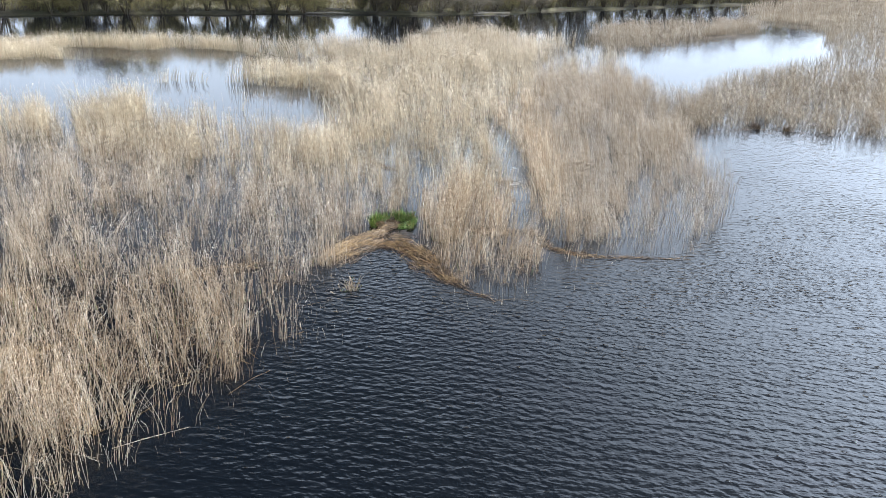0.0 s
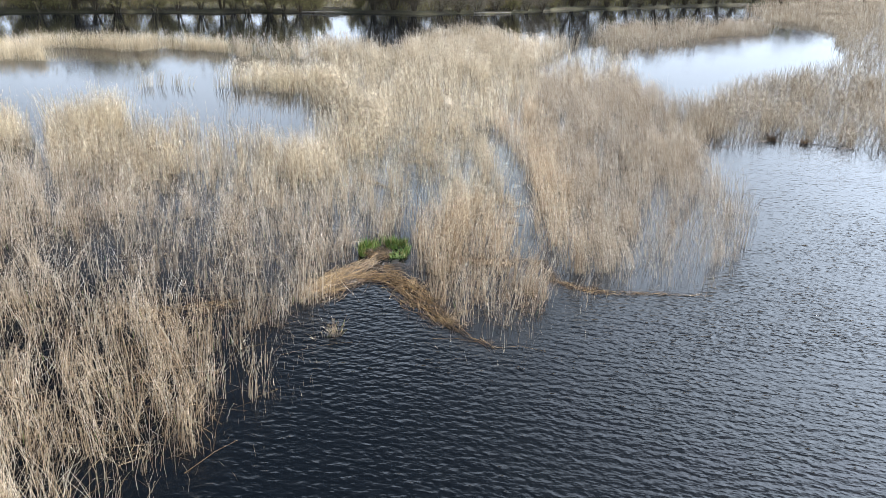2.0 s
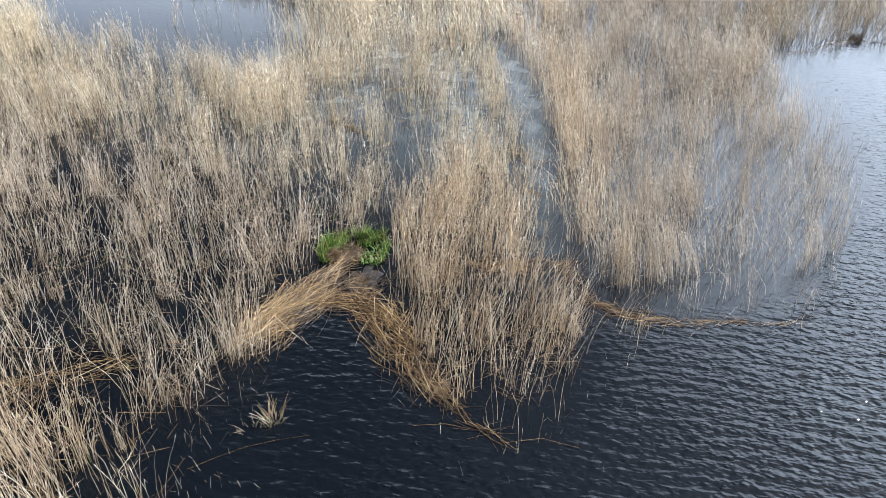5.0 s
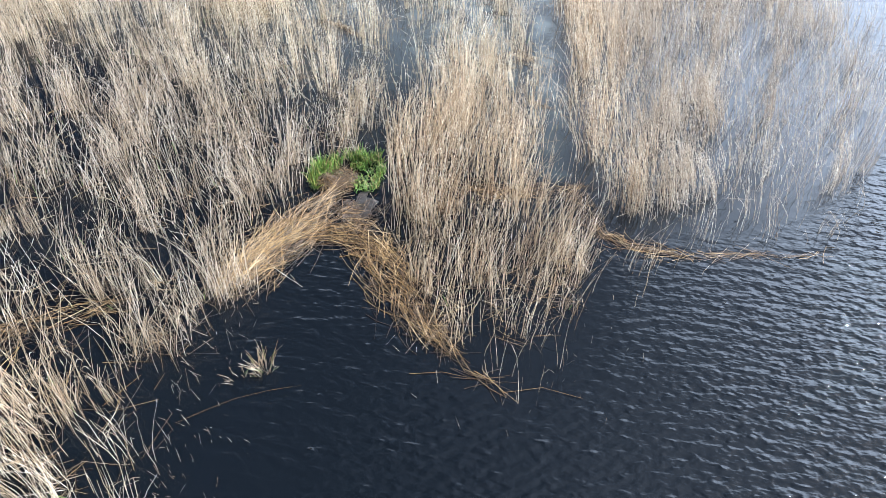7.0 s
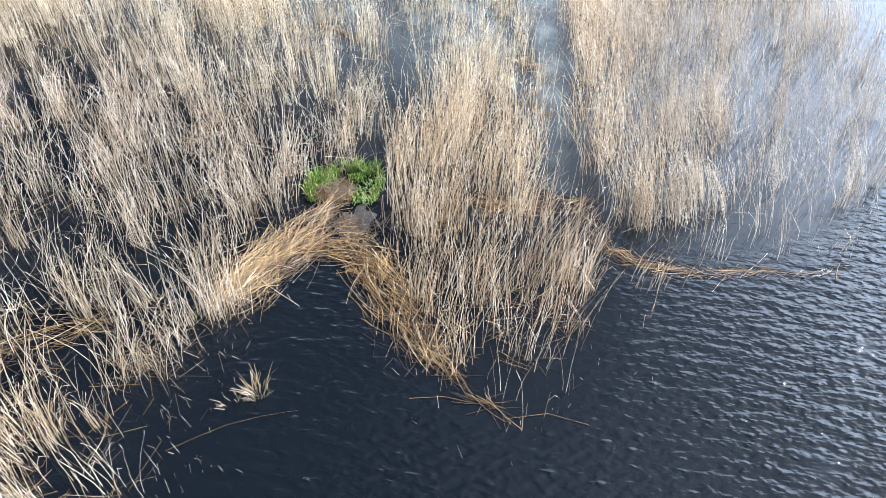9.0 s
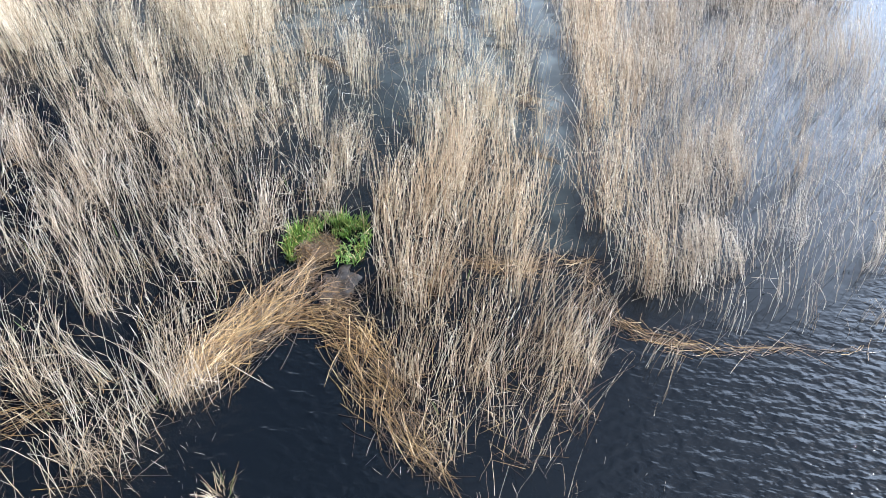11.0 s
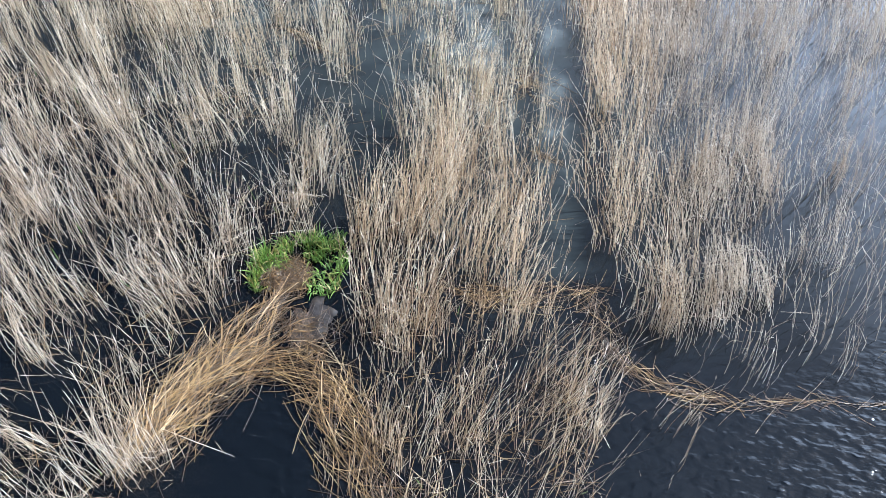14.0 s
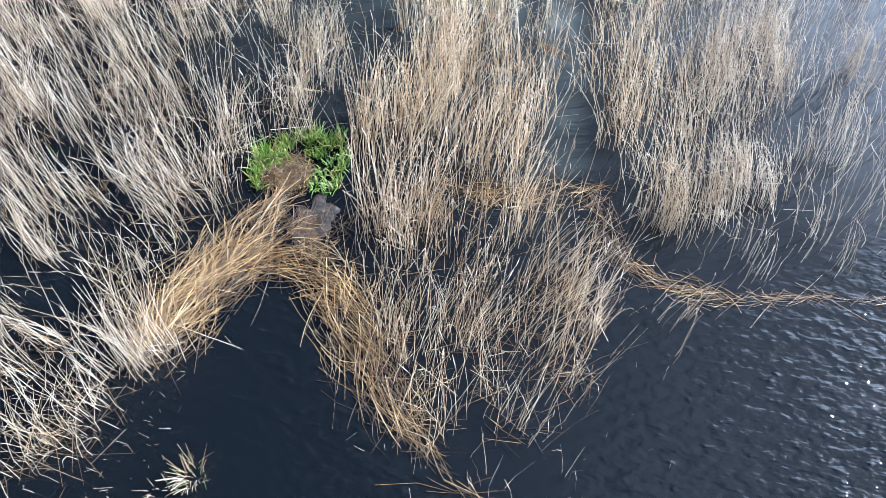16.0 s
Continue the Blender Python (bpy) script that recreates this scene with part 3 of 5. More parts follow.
def reeds(name, spots, label, mats, tall=1.7, thick=0.0046, rings=5, leaves=0.35, plumes=0.12, kinked=0.08, lean=(0.0, 0.18), spread=0.16, broken=0.12, fan=None, curl=0.9):
    """A bed of standing stalks in sweeping tufts, some bent over, with leaf blades and seed heads."""
    n = len(spots)
    x, y, loose = spots[:, 0], spots[:, 1], spots[:, 7] > 0.5
    r2, r3, r4, r5 = (spots[:, c] for c in (3, 4, 5, 6))
    h = tall * np.clip(rng.normal(0.97, 0.13, n), 0.35, 1.25) * (0.86 + 0.28 * clump_mid(x + 40, y)) * (0.70 + 0.42 * r2)
    short = rng.random(n) < broken
    h = np.where(short, h * rng.uniform(0.2, 0.75, n), h)
    own = np.where(loose, 0.85, 0.36) * spread
    lx = lean[0] + (lean_x(x, y) - 0.5) * 0.26 + (r3 - 0.5) * spread * 2.6 + own * rng.normal(0, 1, n)
    ly = lean[1] + (lean_y(x, y) - 0.5) * 0.26 + (r4 - 0.5) * spread * 2.6 + own * rng.normal(0, 1, n)
    if fan:                                   # stalks splay out from the middle of a small stand
        lx = lx + fan[2] * np.clip((x - fan[0]) / fan[3], -1, 1)
        ly = ly + fan[2] * 0.4 * np.clip((y - fan[1]) / fan[3], -1, 1)
    s = np.linspace(0, 1, rings)[None, :]
    power = (1.05 + curl * r5 + 0.25 * rng.random(n))[:, None]
    bow = s ** power * (0.9 + 0.2 * power)
    X = x[:, None] + (h * lx)[:, None] * bow
    Y = y[:, None] + (h * ly)[:, None] * bow
    Z = h[:, None] * s * np.sqrt(np.clip(1 - 1.15 * (lx ** 2 + ly ** 2)[:, None] * s ** 1.5, 0.25, 1)) - 0.12 * (s == 0)
    lines = np.stack([X, Y, Z], -1)
    bent = rng.random(n) < kinked
    if rings > 3:
        a = np.arctan2(ly, lx) + rng.normal(0, 1.0, n)
        cut = np.where(rng.random(n) < 0.45, rings // 2, rings - 2)
        drop = rng.uniform(-1.6, 0.15, n)
        at = lines[np.arange(n), cut]
        for k in range(1, rings):
            far = np.maximum(k - cut, 0) * h / (rings - 1) * 0.72
            fold = np.stack([at[:, 0] + np.cos(a) * far, at[:, 1] + np.sin(a) * far, np.maximum(at[:, 2] + far * drop, 0.015)], -1)
            use = bent & (k > cut)
            lines[use, k] = fold[use]
        # a slight wander keeps stalks from looking ruled
        lines[:, 1:-1, :2] += rng.normal(0, 0.009, (n, rings - 2, 2)) * tall
    r = thick * rng.uniform(0.65, 1.3, n)[:, None] * (1.0 - 0.62 * s ** 1.7)
    pile = Pile().add(lines, r, 0)
    # leaf blades that leave the stalk and droop
    pick = np.flatnonzero(rng.random(n) < leaves)
    if len(pick):
        k = rng.integers(max(1, rings // 2 - 1), rings - 1, len(pick))
        w = rng.random(len(pick))[:, None]
        p0 = lines[pick, k] * (1 - w) + lines[pick, k + 1] * w
        a = np.arctan2(ly, lx)[pick] + rng.normal(0, 1.1, len(pick))
        ln = rng.uniform(0.12, 0.34, len(pick))
        way = np.stack([np.cos(a), np.sin(a), 0 * a], -1)
        up = np.array([0, 0, 1.0])
        p1 = p0 + way * (ln * 0.35)[:, None] + up * (ln * rng.uniform(0.2, 0.6, len(pick)))[:, None]
        p2 = p0 + way * (ln * 0.85)[:, None] + up * (ln * rng.uniform(-0.5, 0.6, len(pick)))[:, None]
        p2[:, 2] = np.maximum(p2[:, 2], 0.02)
        lw = thick * 0.72
        pile.add(np.stack([p0, p1, p2], 1), np.tile([lw * 0.7, lw, lw * 0.15], (len(pick), 1)), 0)
    pick = np.flatnonzero((rng.random(n) < plumes) & ~bent)
    if len(pick):
        top = lines[pick, -1]
        ln = rng.uniform(0.10, 0.22, len(pick))
        tip = top + np.stack([lx[pick] * ln * 2 - 0.3 * ln, ly[pick] * ln * 2, ln * 0.8], -1)
        mid = top * 0.55 + tip * 0.45
        pile.add(np.stack([top, mid, tip], 1), np.tile([thick * 0.6, max(thick * 1.4, 0.008), thick * 0.4], (len(pick), 1)), 1)
    return tagged(new(name, pile.mesh(name, mats)), label, "reeds", kind="stuff")


def ahead(spots, margin=6.0):
    """Keeps what lies in the part of the pond that the flight looks over."""
    off = np.abs(spots[:, 0] - 2.8) - (0.70 * (spots[:, 1] + 24.0) + margin)
    return spots[off < rng.uniform(-2, 2, len(spots))]


def thinned(spots, chance):
    return spots[rng.random(len(spots)) < chance]


# the bed round the nest
bed = ahead(scatter(BED_LEFT, 88, 0.4, lows=0.07, gaps=(0.435, 0.11), loose=0.38, wide=0.11, size=9))
stand = scatter([(0.75, 0.7), (0.8, -0.7), (1.05, -2.0), (1.9, -3.7), (2.8, -5.0), (3.6, -5.35), (4.4, -5.05), (5.1, -3.6), (5.2, -1.6), (4.5, 0.2), (4.1, 2.6), (2.6, 3.4), (1.2, 2.4)], 130, 0.3, thin=False, lows=0.25, loose=0.45, wide=0.14)
extra = []
for cx, cy, rx, ry in [(-5.6, -14.6, 1.3, 0.7), (-4.75, -13.45, 0.5, 0.35), (-3.35, -12.0, 0.45, 0.35), (-2.95, -11.2, 0.4, 0.4), (-3.8, -11.4, 0.7, 0.5), (-2.75, -10.2, 0.35, 0.5), (-2.6, -9.2, 0.35, 0.4), (-2.5, -9.8, 0.4, 0.7), (-3.2, -12.4, 0.6, 0.5), (-4.1, -13.9, 0.6, 0.5), (-4.8, -15.0, 0.8, 0.5), (-4.5, -14.4, 0.5, 0.4),
                       (-1.95, -8.3, 0.35, 0.4), (-2.4, -2.3, 0.5, 0.6), (-2.3, -3.4, 0.5, 0.5), (-2.75, -5.0, 0.6, 0.7), (-5.5, -12.6, 0.8, 0.6), (-7.2, -13.6, 0.9, 0.7)]:
    ring = [(cx + rx * math.cos(a), cy + ry * math.sin(a)) for a in np.linspace(0, 5.6, 9)]
    extra.append(scatter(ring, 40, 0.15, thin=False, lows=0.45))
bed = np.concatenate([bed] + extra)
west = np.clip((-1.0 - bed[:, 0]) / 3, 0, 1) * np.clip((7 - bed[:, 1]) / 5, 0, 1)     # the bed thins towards the open side
west *= np.clip((bed[:, 0] + 11) / 3, 0, 1)
west *= np.where(bed[:, 1] < -6.5, np.clip((edge_distance(BED_LEFT, bed[:, 0], bed[:, 1]) - 0.5) / 0.8, 0, 1), 1)
bed = thinned(bed, (1 - 0.25 * west * np.clip((bed[:, 1] + 7.0) / 2, 0, 1)) * np.where((bed[:, 1] < -6) & (bed[:, 1] > -9.8), 0.95, 1.0))
front = np.clip((stand[:, 0] - 2.4) / 1.4, 0, 1) * np.clip((-2.2 - stand[:, 1]) / 1.6, 0, 1)   # and the golden stand towards its front
back = np.clip((stand[:, 1] + 1.0) / 1.0, 0, 1)
stand = thinned(stand, 0.72 - 0.56 * front - 0.18 * back)
gold = (bed[:, 0] > 0.6) & (bed[:, 1] < 3.4)
belt = scatter([(1.15, -0.6), (2.9, -0.7), (3.3, -1.6), (3.0, -2.7), (2.4, -3.3), (1.8, -3.1), (1.35, -2.0)], 62, 0.2, thin=False, lows=0.5, loose=0.5, wide=0.16)
rear = scatter([(0.75, 1.4), (0.8, -0.5), (2.3, -0.9), (3.6, -1.5), (4.5, -1.2), (4.6, -0.2), (3.4, 0.3), (2.2, 1.6)], 30, 0.2, thin=False, lows=0.5, loose=0.6, wide=0.16)
both = np.concatenate((bed[gold], stand, belt, rear))
tip = np.clip((both[:, 0] - 2.2) / 1.0, 0, 1) * np.clip((-2.0 - both[:, 1]) / 1.2, 0, 1)
both = thinned(both, 1 - 0.66 * tip)
fore = both[:, 1] < -1.2 - 0.4 * (both[:, 0] > 3.6)
reeds("reed_bed", both[~fore], "golden dead reeds rising between the nest and the channel", [REED_GOLD, PLUME], kinked=0.10, lean=(0.0, 0.22), tall=1.75)
reeds("reed_bed", both[fore], "thin straw-coloured reeds at the front of the golden stand", [REED_GOLD, PLUME], kinked=0.09, lean=(0.0, 0.22), tall=1.5, spread=0.16, thick=0.0035, leaves=0.3, curl=0.5, fan=(2.6, -2.4, 0.10, 2.4))
bed = bed[~gold]
tan = rng.random(len(bed)) < np.clip((-5.0 - bed[:, 1]) / 3, 0, 0.5)
reeds("reed_bed", bed[tan], "tan dead reeds standing along the open water", [REED_GOLD, PLUME], spread=0.17, kinked=0.2, lean=(-0.06, 0.17), thick=0.0042, tall=1.55, broken=0.2, leaves=0.5)
bed = bed[~tan]
cream = rng.random(len(bed)) < np.clip((bed[:, 1] + 0.22 * bed[:, 0] - 0.5) / 5, 0, 1)
reeds("reed_bed", bed[~cream], "pale straw-coloured dead reeds standing in dark shallow water", [REED, PLUME], spread=0.21, kinked=0.22, lean=(-0.04, 0.17), thick=0.0038, tall=1.5, broken=0.22, leaves=0.5)
bed_back = scatter([(-9.0, 5.0), (-4.0, 4.6), (-1.5, 5.6), (-1.8, 8.6), (-6.0, 9.5), (-9.5, 9.0)], 16, 0.5, thin=False, lows=0.15)
bed = np.concatenate((bed, bed_back))
cream = np.concatenate((cream, np.ones(len(bed_back), bool)))
reeds("reed_bed", bed[cream], "cream-coloured dead reeds thickening towards the still pool", [REED_CREAM, PLUME], spread=0.16, kinked=0.13, lean=(-0.02, 0.12), thick=0.0047, rings=4, tall=1.5)
reeds("reed_bed", scatter([(4.5, -4.7), (5.8, -3.7), (7.6, -1.9), (6.8, -1.3), (5.0, -1.2)], 26, 0.3, thin=False, lows=0.3), "sparse broken reeds between the golden stand and the bay", [REED_GOLD, PLUME],
      tall=1.1, kinked=0.2, thick=0.0036, spread=0.15, broken=0.35, lean=(0.10, 0.15))
reeds("reed_bed", scatter([(2.9, -4.7), (4.7, -4.3), (4.9, -5.1), (3.8, -5.8), (3.0, -5.6)], 17, 0.2, thin=False, lows=0.4, loose=0.6), "few thin reeds standing off the tip of the golden stand", [REED_GOLD, PLUME],
      tall=1.2, kinked=0.15, thick=0.0034, spread=0.15, broken=0.3, lean=(0.06, 0.16))
reeds("reed_bed", scatter([(0.8, -1.5), (1.4, -2.2), (2.3, -3.7), (3.0, -4.7), (2.4, -4.7), (1.5, -3.4), (0.9, -2.4)], 30, 0.1, thin=False, lows=0.2), "golden reeds rising through the tapering raft", [REED_GOLD, PLUME],
      tall=1.2, kinked=0.2, thick=0.0040, broken=0.3)
reeds("reed_bed", scatter([(-2.9, -2.2), (-2.6, -3.9), (-1.7, -4.0), (-1.5, -3.0), (-2.2, -1.7)], 26, 0.1, thin=False, lows=0.4), "few pale reeds rising through the floating raft", [REED, PLUME], tall=1.5, lean=(-0.1, 0.2))

reeds("reed_bed", scatter([(4.4, 0.6), (5.3, 0.6), (5.2, 4.0), (5.1, 8.0), (4.6, 11.5), (3.9, 11.0), (4.0, 8.5), (4.2, 6.0)], 9, 0.1, thin=False, lows=0.2, wide=0.16), "few thin reeds standing in the narrow channel", [REED_GOLD, PLUME], tall=1.2, kinked=0.25, thick=0.0038, spread=0.22, broken=0.3)
for side in ([(4.9, 0.5), (5.4, 0.2), (5.5, 3.0), (5.45, 6.5), (5.15, 6.0), (5.1, 3.0)], [(4.0, 0.5), (4.35, 0.6), (4.3, 3.2), (4.15, 5.5), (3.9, 5.0), (3.9, 2.0)]):
    reeds("reed_bed", scatter(side, 20, 0.12, thin=False, lows=0.25, wide=0.12), "ragged edge of reeds leaning into the narrow channel", [REED_GOLD, PLUME], tall=1.5, kinked=0.15, thick=0.0040, spread=0.16, lean=(-0.05, 0.16))

# the bed between the channel and the open bay
bed = ahead(scatter(BED_RIGHT, 118, 0.9, lows=0.2, gaps=(0.43, 0.17), wide=0.16, loose=0.5))
gold = rng.random(len(bed)) < np.clip((7.2 - bed[:, 0]) / 1.6, 0, 1)
reeds("reed_bed", bed[gold], "golden dead reeds lining the narrow channel", [REED_GOLD, PLUME], lean=(-0.12, 0.16), spread=0.12, tall=1.75)
bed = bed[~gold]
near = bed[:, 1] < 13
reeds("reed_bed", bed[near], "grey-brown dead reeds standing beside the open bay", [REED_RIGHT, PLUME], kinked=0.06, lean=(-0.17, 0.14), spread=0.115, tall=1.4, thick=0.0042, leaves=0.25, curl=0.15)
reeds("reed_bed", bed[~near], "grey-brown dead reeds behind the open bay", [REED_RIGHT, PLUME], kinked=0.05, lean=(-0.18, 0.06), spread=0.13, tall=1.5, thick=0.0052, rings=4, leaves=0.15)
reeds("reed_bed", scatter([(9.0, -1.2), (10.8, -0.6), (12.4, 1.6), (13.6, 3.8), (14.6, 6.2), (15.0, 9.5), (14.3, 12.0), (13.6, 8.0), (12.4, 4.0), (10.8, 1.0), (8.8, -0.4)], 55, 0.4, thin=False, lows=0.2, gaps=(0.44, 0.14)),
      "thin fringe of short reeds dying out in the bay", [REED_RIGHT, PLUME], kinked=0.12, lean=(-0.12, 0.10), spread=0.18, tall=1.1, thick=0.0040)

reeds("reed_bed", scatter([(5.6, -1.0), (7.0, -1.75), (9.0, -1.6), (11.5, -0.8), (12.6, 1.2), (9.0, 0.5), (6.0, 0.1)], 24, 0.3, thin=False, lows=0.15, gaps=(0.44, 0.14)), "sparse short reeds dying out behind the floating line", [REED_RIGHT, PLUME],
      kinked=0.15, lean=(0.06, 0.12), spread=0.20, tall=0.95, thick=0.0040, broken=0.3)

# the beds farther off
reeds("reed_bed", ahead(scatter(BED_MIDDLE, 44, 1.2, lows=0.32, wide=0.3, size=16)), "dense beige dead reeds stretching to the back of the pond", [REED_MID, PLUME], thick=0.0105, rings=3, lean=(-0.10, 0.02), leaves=0.1, plumes=0.25, kinked=0.0, tall=1.6, spread=0.15)
reeds("reed_bed", ahead(scatter(BED_STRIP, 125, 0.6, lows=0.6, wide=0.25)), "narrow strip of golden reeds across the pool", [REED_FAR, PLUME], thick=0.0075, rings=3, lean=(-0.06, 0.02), leaves=0.0, plumes=0.1, kinked=0.0, tall=1.25, spread=0.17)
bed = ahead(scatter(BED_BAY, 56, 1.0, lows=0.38, wide=0.3, size=9))
far = bed[:, 1] > 42
reeds("reed_bed", bed[~far], "brownish reeds lining the far side of the bay", [REED_BROWN, PLUME], thick=0.0085, rings=3, lean=(-0.10, 0.02), leaves=0.0, plumes=0.1, kinked=0.0, tall=1.12, spread=0.19)
reeds("reed_bed", thinned(bed[far], 0.26), "brownish reeds at the far end of the bay", [REED_BROWN, PLUME], thick=0.018, rings=2, lean=(-0.10, 0.02), leaves=0.0, plumes=0.0, kinked=0.0, tall=1.05, spread=0.17)
reeds("reed_bed", scatter([(13.6, 17.6), (15.4, 17.4), (17.8, 18.4), (18.4, 24.0), (17.4, 26.6), (15.4, 26.0), (13.8, 22.0)], 30, 0.5, thin=False, lows=0.35, wide=0.22), "brownish reeds joining the beds behind the bay", [REED_BROWN, PLUME],
      thick=0.008, rings=4, lean=(-0.10, 0.05), leaves=0.2, plumes=0.2, kinked=0.05, tall=1.45, spread=0.15)
reeds("reed_bed", ahead(scatter([(49, 106), (55, 99), (75, 112), (100, 110), (150, 130), (190, 250), (120, 255), (82, 196), (62, 142), (52, 122)], 5, 1.0, lows=0.5, wide=0.7)), "distant brown reeds closing the right arm of the pond", [REED_BROWN, PLUME],
      thick=0.034, rings=2, lean=(-0.12, 0.02), leaves=0.0, plumes=0.1, kinked=0.0, tall=1.5, spread=0.12)
reeds("reed_bed", scatter([(-16.2, 25.6), (-12.6, 25.6), (-9.5, 24.6), (-7.2, 25.2), (-8.0, 31.0), (-12.0, 32.3), (-16.0, 30.0)], 55, 0.4, thin=False, lows=0.5, wide=0.25), "small dense tongue of beige reeds in the still pool", [REED_FAR, PLUME],
      thick=0.0095, rings=3, leaves=0.1, plumes=0.25, kinked=0.0, tall=1.4, lean=(-0.1, 0.03))
reeds("reed_bed", scatter([(-21.4, 24.4), (-17.2, 25.4), (-17.2, 26.6), (-21.4, 25.8)], 26, 0.3, thin=False, lows=0.5, wide=0.2), "sparse tuft of reeds standing in the still pool", [REED_FAR, PLUME], thick=0.009, rings=3, leaves=0.15, plumes=0.3, kinked=0.0, tall=0.95)
for lobe in ([(-22.0, 15.6), (-20.1, 16.6), (-18.6, 18.2), (-17.4, 17.6), (-17.2, 15.4), (-16.2, 13.4), (-18.4, 12.2), (-20.6, 13.0)], [(-25.5, 9.8), (-22.0, 9.9), (-20.2, 10.4), (-20.4, 12.4), (-22.0, 13.4), (-24.4, 13.0), (-26.0, 12.2)]):
    reeds("reed_bed", scatter(lobe, 62, 0.4, thin=False, lows=0.5, wide=0.2), "dense cream-coloured reeds at the edge of the still pool", [REED_FAR, PLUME], thick=0.0075, rings=4, leaves=0.25, plumes=0.25, kinked=0.05, tall=1.65, lean=(-0.08, 0.06))
reeds("reed_bed", scatter([(-16.4, 14.0), (-13.4, 15.2), (-11.0, 13.8), (-8.4, 13.4), (-6.8, 12.0), (-8.0, 10.8), (-11.5, 10.0), (-14.5, 10.5)], 48, 0.5, thin=False, lows=0.25, wide=0.2), "cream-coloured reeds along the near edge of the still pool", [REED_CREAM, PLUME],
      thick=0.0065, rings=4, leaves=0.25, plumes=0.25, kinked=0.08, tall=1.3, lean=(-0.06, 0.08))
reeds("reed_bed", scatter([(-12.5, 16.5), (-9.0, 15.0), (-7.8, 16.5), (-8.6, 21.0), (-9.8, 23.5), (-12.2, 22.8)], 7, 1.0, thin=False, lows=0.06), "thin open reeds standing in the still pool", [REED_CREAM, PLUME], thick=0.006, rings=4, leaves=0.2, plumes=0.3, kinked=0.08, tall=1.4)
reeds("reed_bed", scatter([(7.0, 30.0), (11.5, 30.5), (15.0, 36.0), (17.0, 44.0), (17.5, 50.0), (13.5, 52.0), (10.5, 50.0), (7.0, 40.0)], 13, 2.0, thin=False, lows=0.08), "thin open reeds fading into the far pale water", [REED_MID, PLUME],
      thick=0.0085, rings=3, lean=(-0.12, 0.02), leaves=0.1, plumes=0.3, kinked=0.0, tall=1.3, spread=0.09)
reeds("reed_bed", scatter(BED_ISLAND, 30, 4.0, lows=0.3, wide=0.35, size=16), "low brown reed island amid the far open water", [REED_BROWN, PLUME], thick=0.011, rings=3, lean=(-0.12, 0.02), leaves=0.1, plumes=0.3, kinked=0.0, tall=1.3, spread=0.13)


# ---------------------------------------------------------------- fallen reeds, nest and plants by the bay
def along(spine, t):
    """Places and directions on a line of points, t from 0 to 1."""
    p = np.asarray(spine, float)
    seg = np.linalg.norm(np.diff(p[:, :2], axis=0), axis=1)
    at = np.concatenate(([0], np.cumsum(seg))) / seg.sum()
    pos = np.stack([np.interp(t, at, p[:, k]) for k in range(p.shape[1])], -1)
    e = 0.02
    ahead = np.stack([np.interp(np.minimum(t + e, 1), at, p[:, k]) - np.interp(np.maximum(t - e, 0), at, p[:, k]) for k in (0, 1)], -1)
    return pos, np.arctan2(ahead[:, 1], ahead[:, 0])


holes = lattice(51, 0.34)


def where_wide(spine, n):
    """Shares of the length of a line, drawn more often where it is wide."""
    t = rng.random(6 * n)
    pos, _ = along(spine, t)
    w = pos[:, 2] / max(p[2] for p in spine)
    t = t[rng.random(6 * n) < w + 0.08]
    return t[:n]


def lying(spine, n, thick, length, spread, radius, across=0.0):
    """Stalks lying along a line whose points are x, y and half width."""
    t = where_wide(spine, n)
    n = len(t)
    pos, way = along(spine, t)
    off = np.clip(rng.normal(0, 0.58, n), -1.5, 1.5) * pos[:, 2] * (0.7 + 0.7 * clump_fine(pos[:, 0] * 1.3, pos[:, 1] * 1.3))
    x, y = pos[:, 0] - np.sin(way) * off, pos[:, 1] + np.cos(way) * off
    a = way + rng.normal(0, spread, n) + across * (rng.random(n) < 0.15) * rng.uniform(0.6, 1.6, n) * rng.choice([-1, 1], n)
    ln = length * rng.uniform(0.45, 1.15, n)
    s = np.linspace(-0.5, 0.5, 4)[None, :]
    bow = rng.normal(0, 0.07, n)[:, None] * ln[:, None] * (1 - 4 * s ** 2)
    X = x[:, None] + np.cos(a)[:, None] * ln[:, None] * s - np.sin(a)[:, None] * bow
    Y = y[:, None] + np.sin(a)[:, None] * ln[:, None] * s + np.cos(a)[:, None] * bow
    heap = np.clip(1 - (off / (pos[:, 2] + 1e-6)) ** 2, 0.1, 1) * thick
    Z = (rng.random(n) * heap)[:, None] + rng.normal(0, 0.035, n)[:, None] * s * 2
    lines = np.stack([X, Y, np.maximum(Z, 0.012)], -1)
    r = np.tile(np.linspace(1, 0.55, 4), (n, 1)) * radius * rng.uniform(0.7, 1.25, n)[:, None]
    full = rng.random(n) < np.clip((holes(x, y) - 0.14) / 0.3, 0.25, 1)
    return lines[full], r[full]


def straw_pieces():
    """A few single stalks, one metre long, to lie on the rafts."""
    out = []
    for k in range(5):
        s = np.linspace(-0.5, 0.5, 5)
        bend = [0.0, 0.05, -0.07, 0.1, -0.03][k]
        line = np.stack([s, bend * (1 - 4 * s ** 2), 0.02 * np.sin(3 * s + k)], -1)[None]
        me = Pile().add(line, np.array([[0.0038, 0.0038, 0.0035, 0.0030, 0.0020]]), 0, 4).mesh("stem", [STRAW_ONE])
        out.append(me)
    return out


PIECES = straw_pieces()


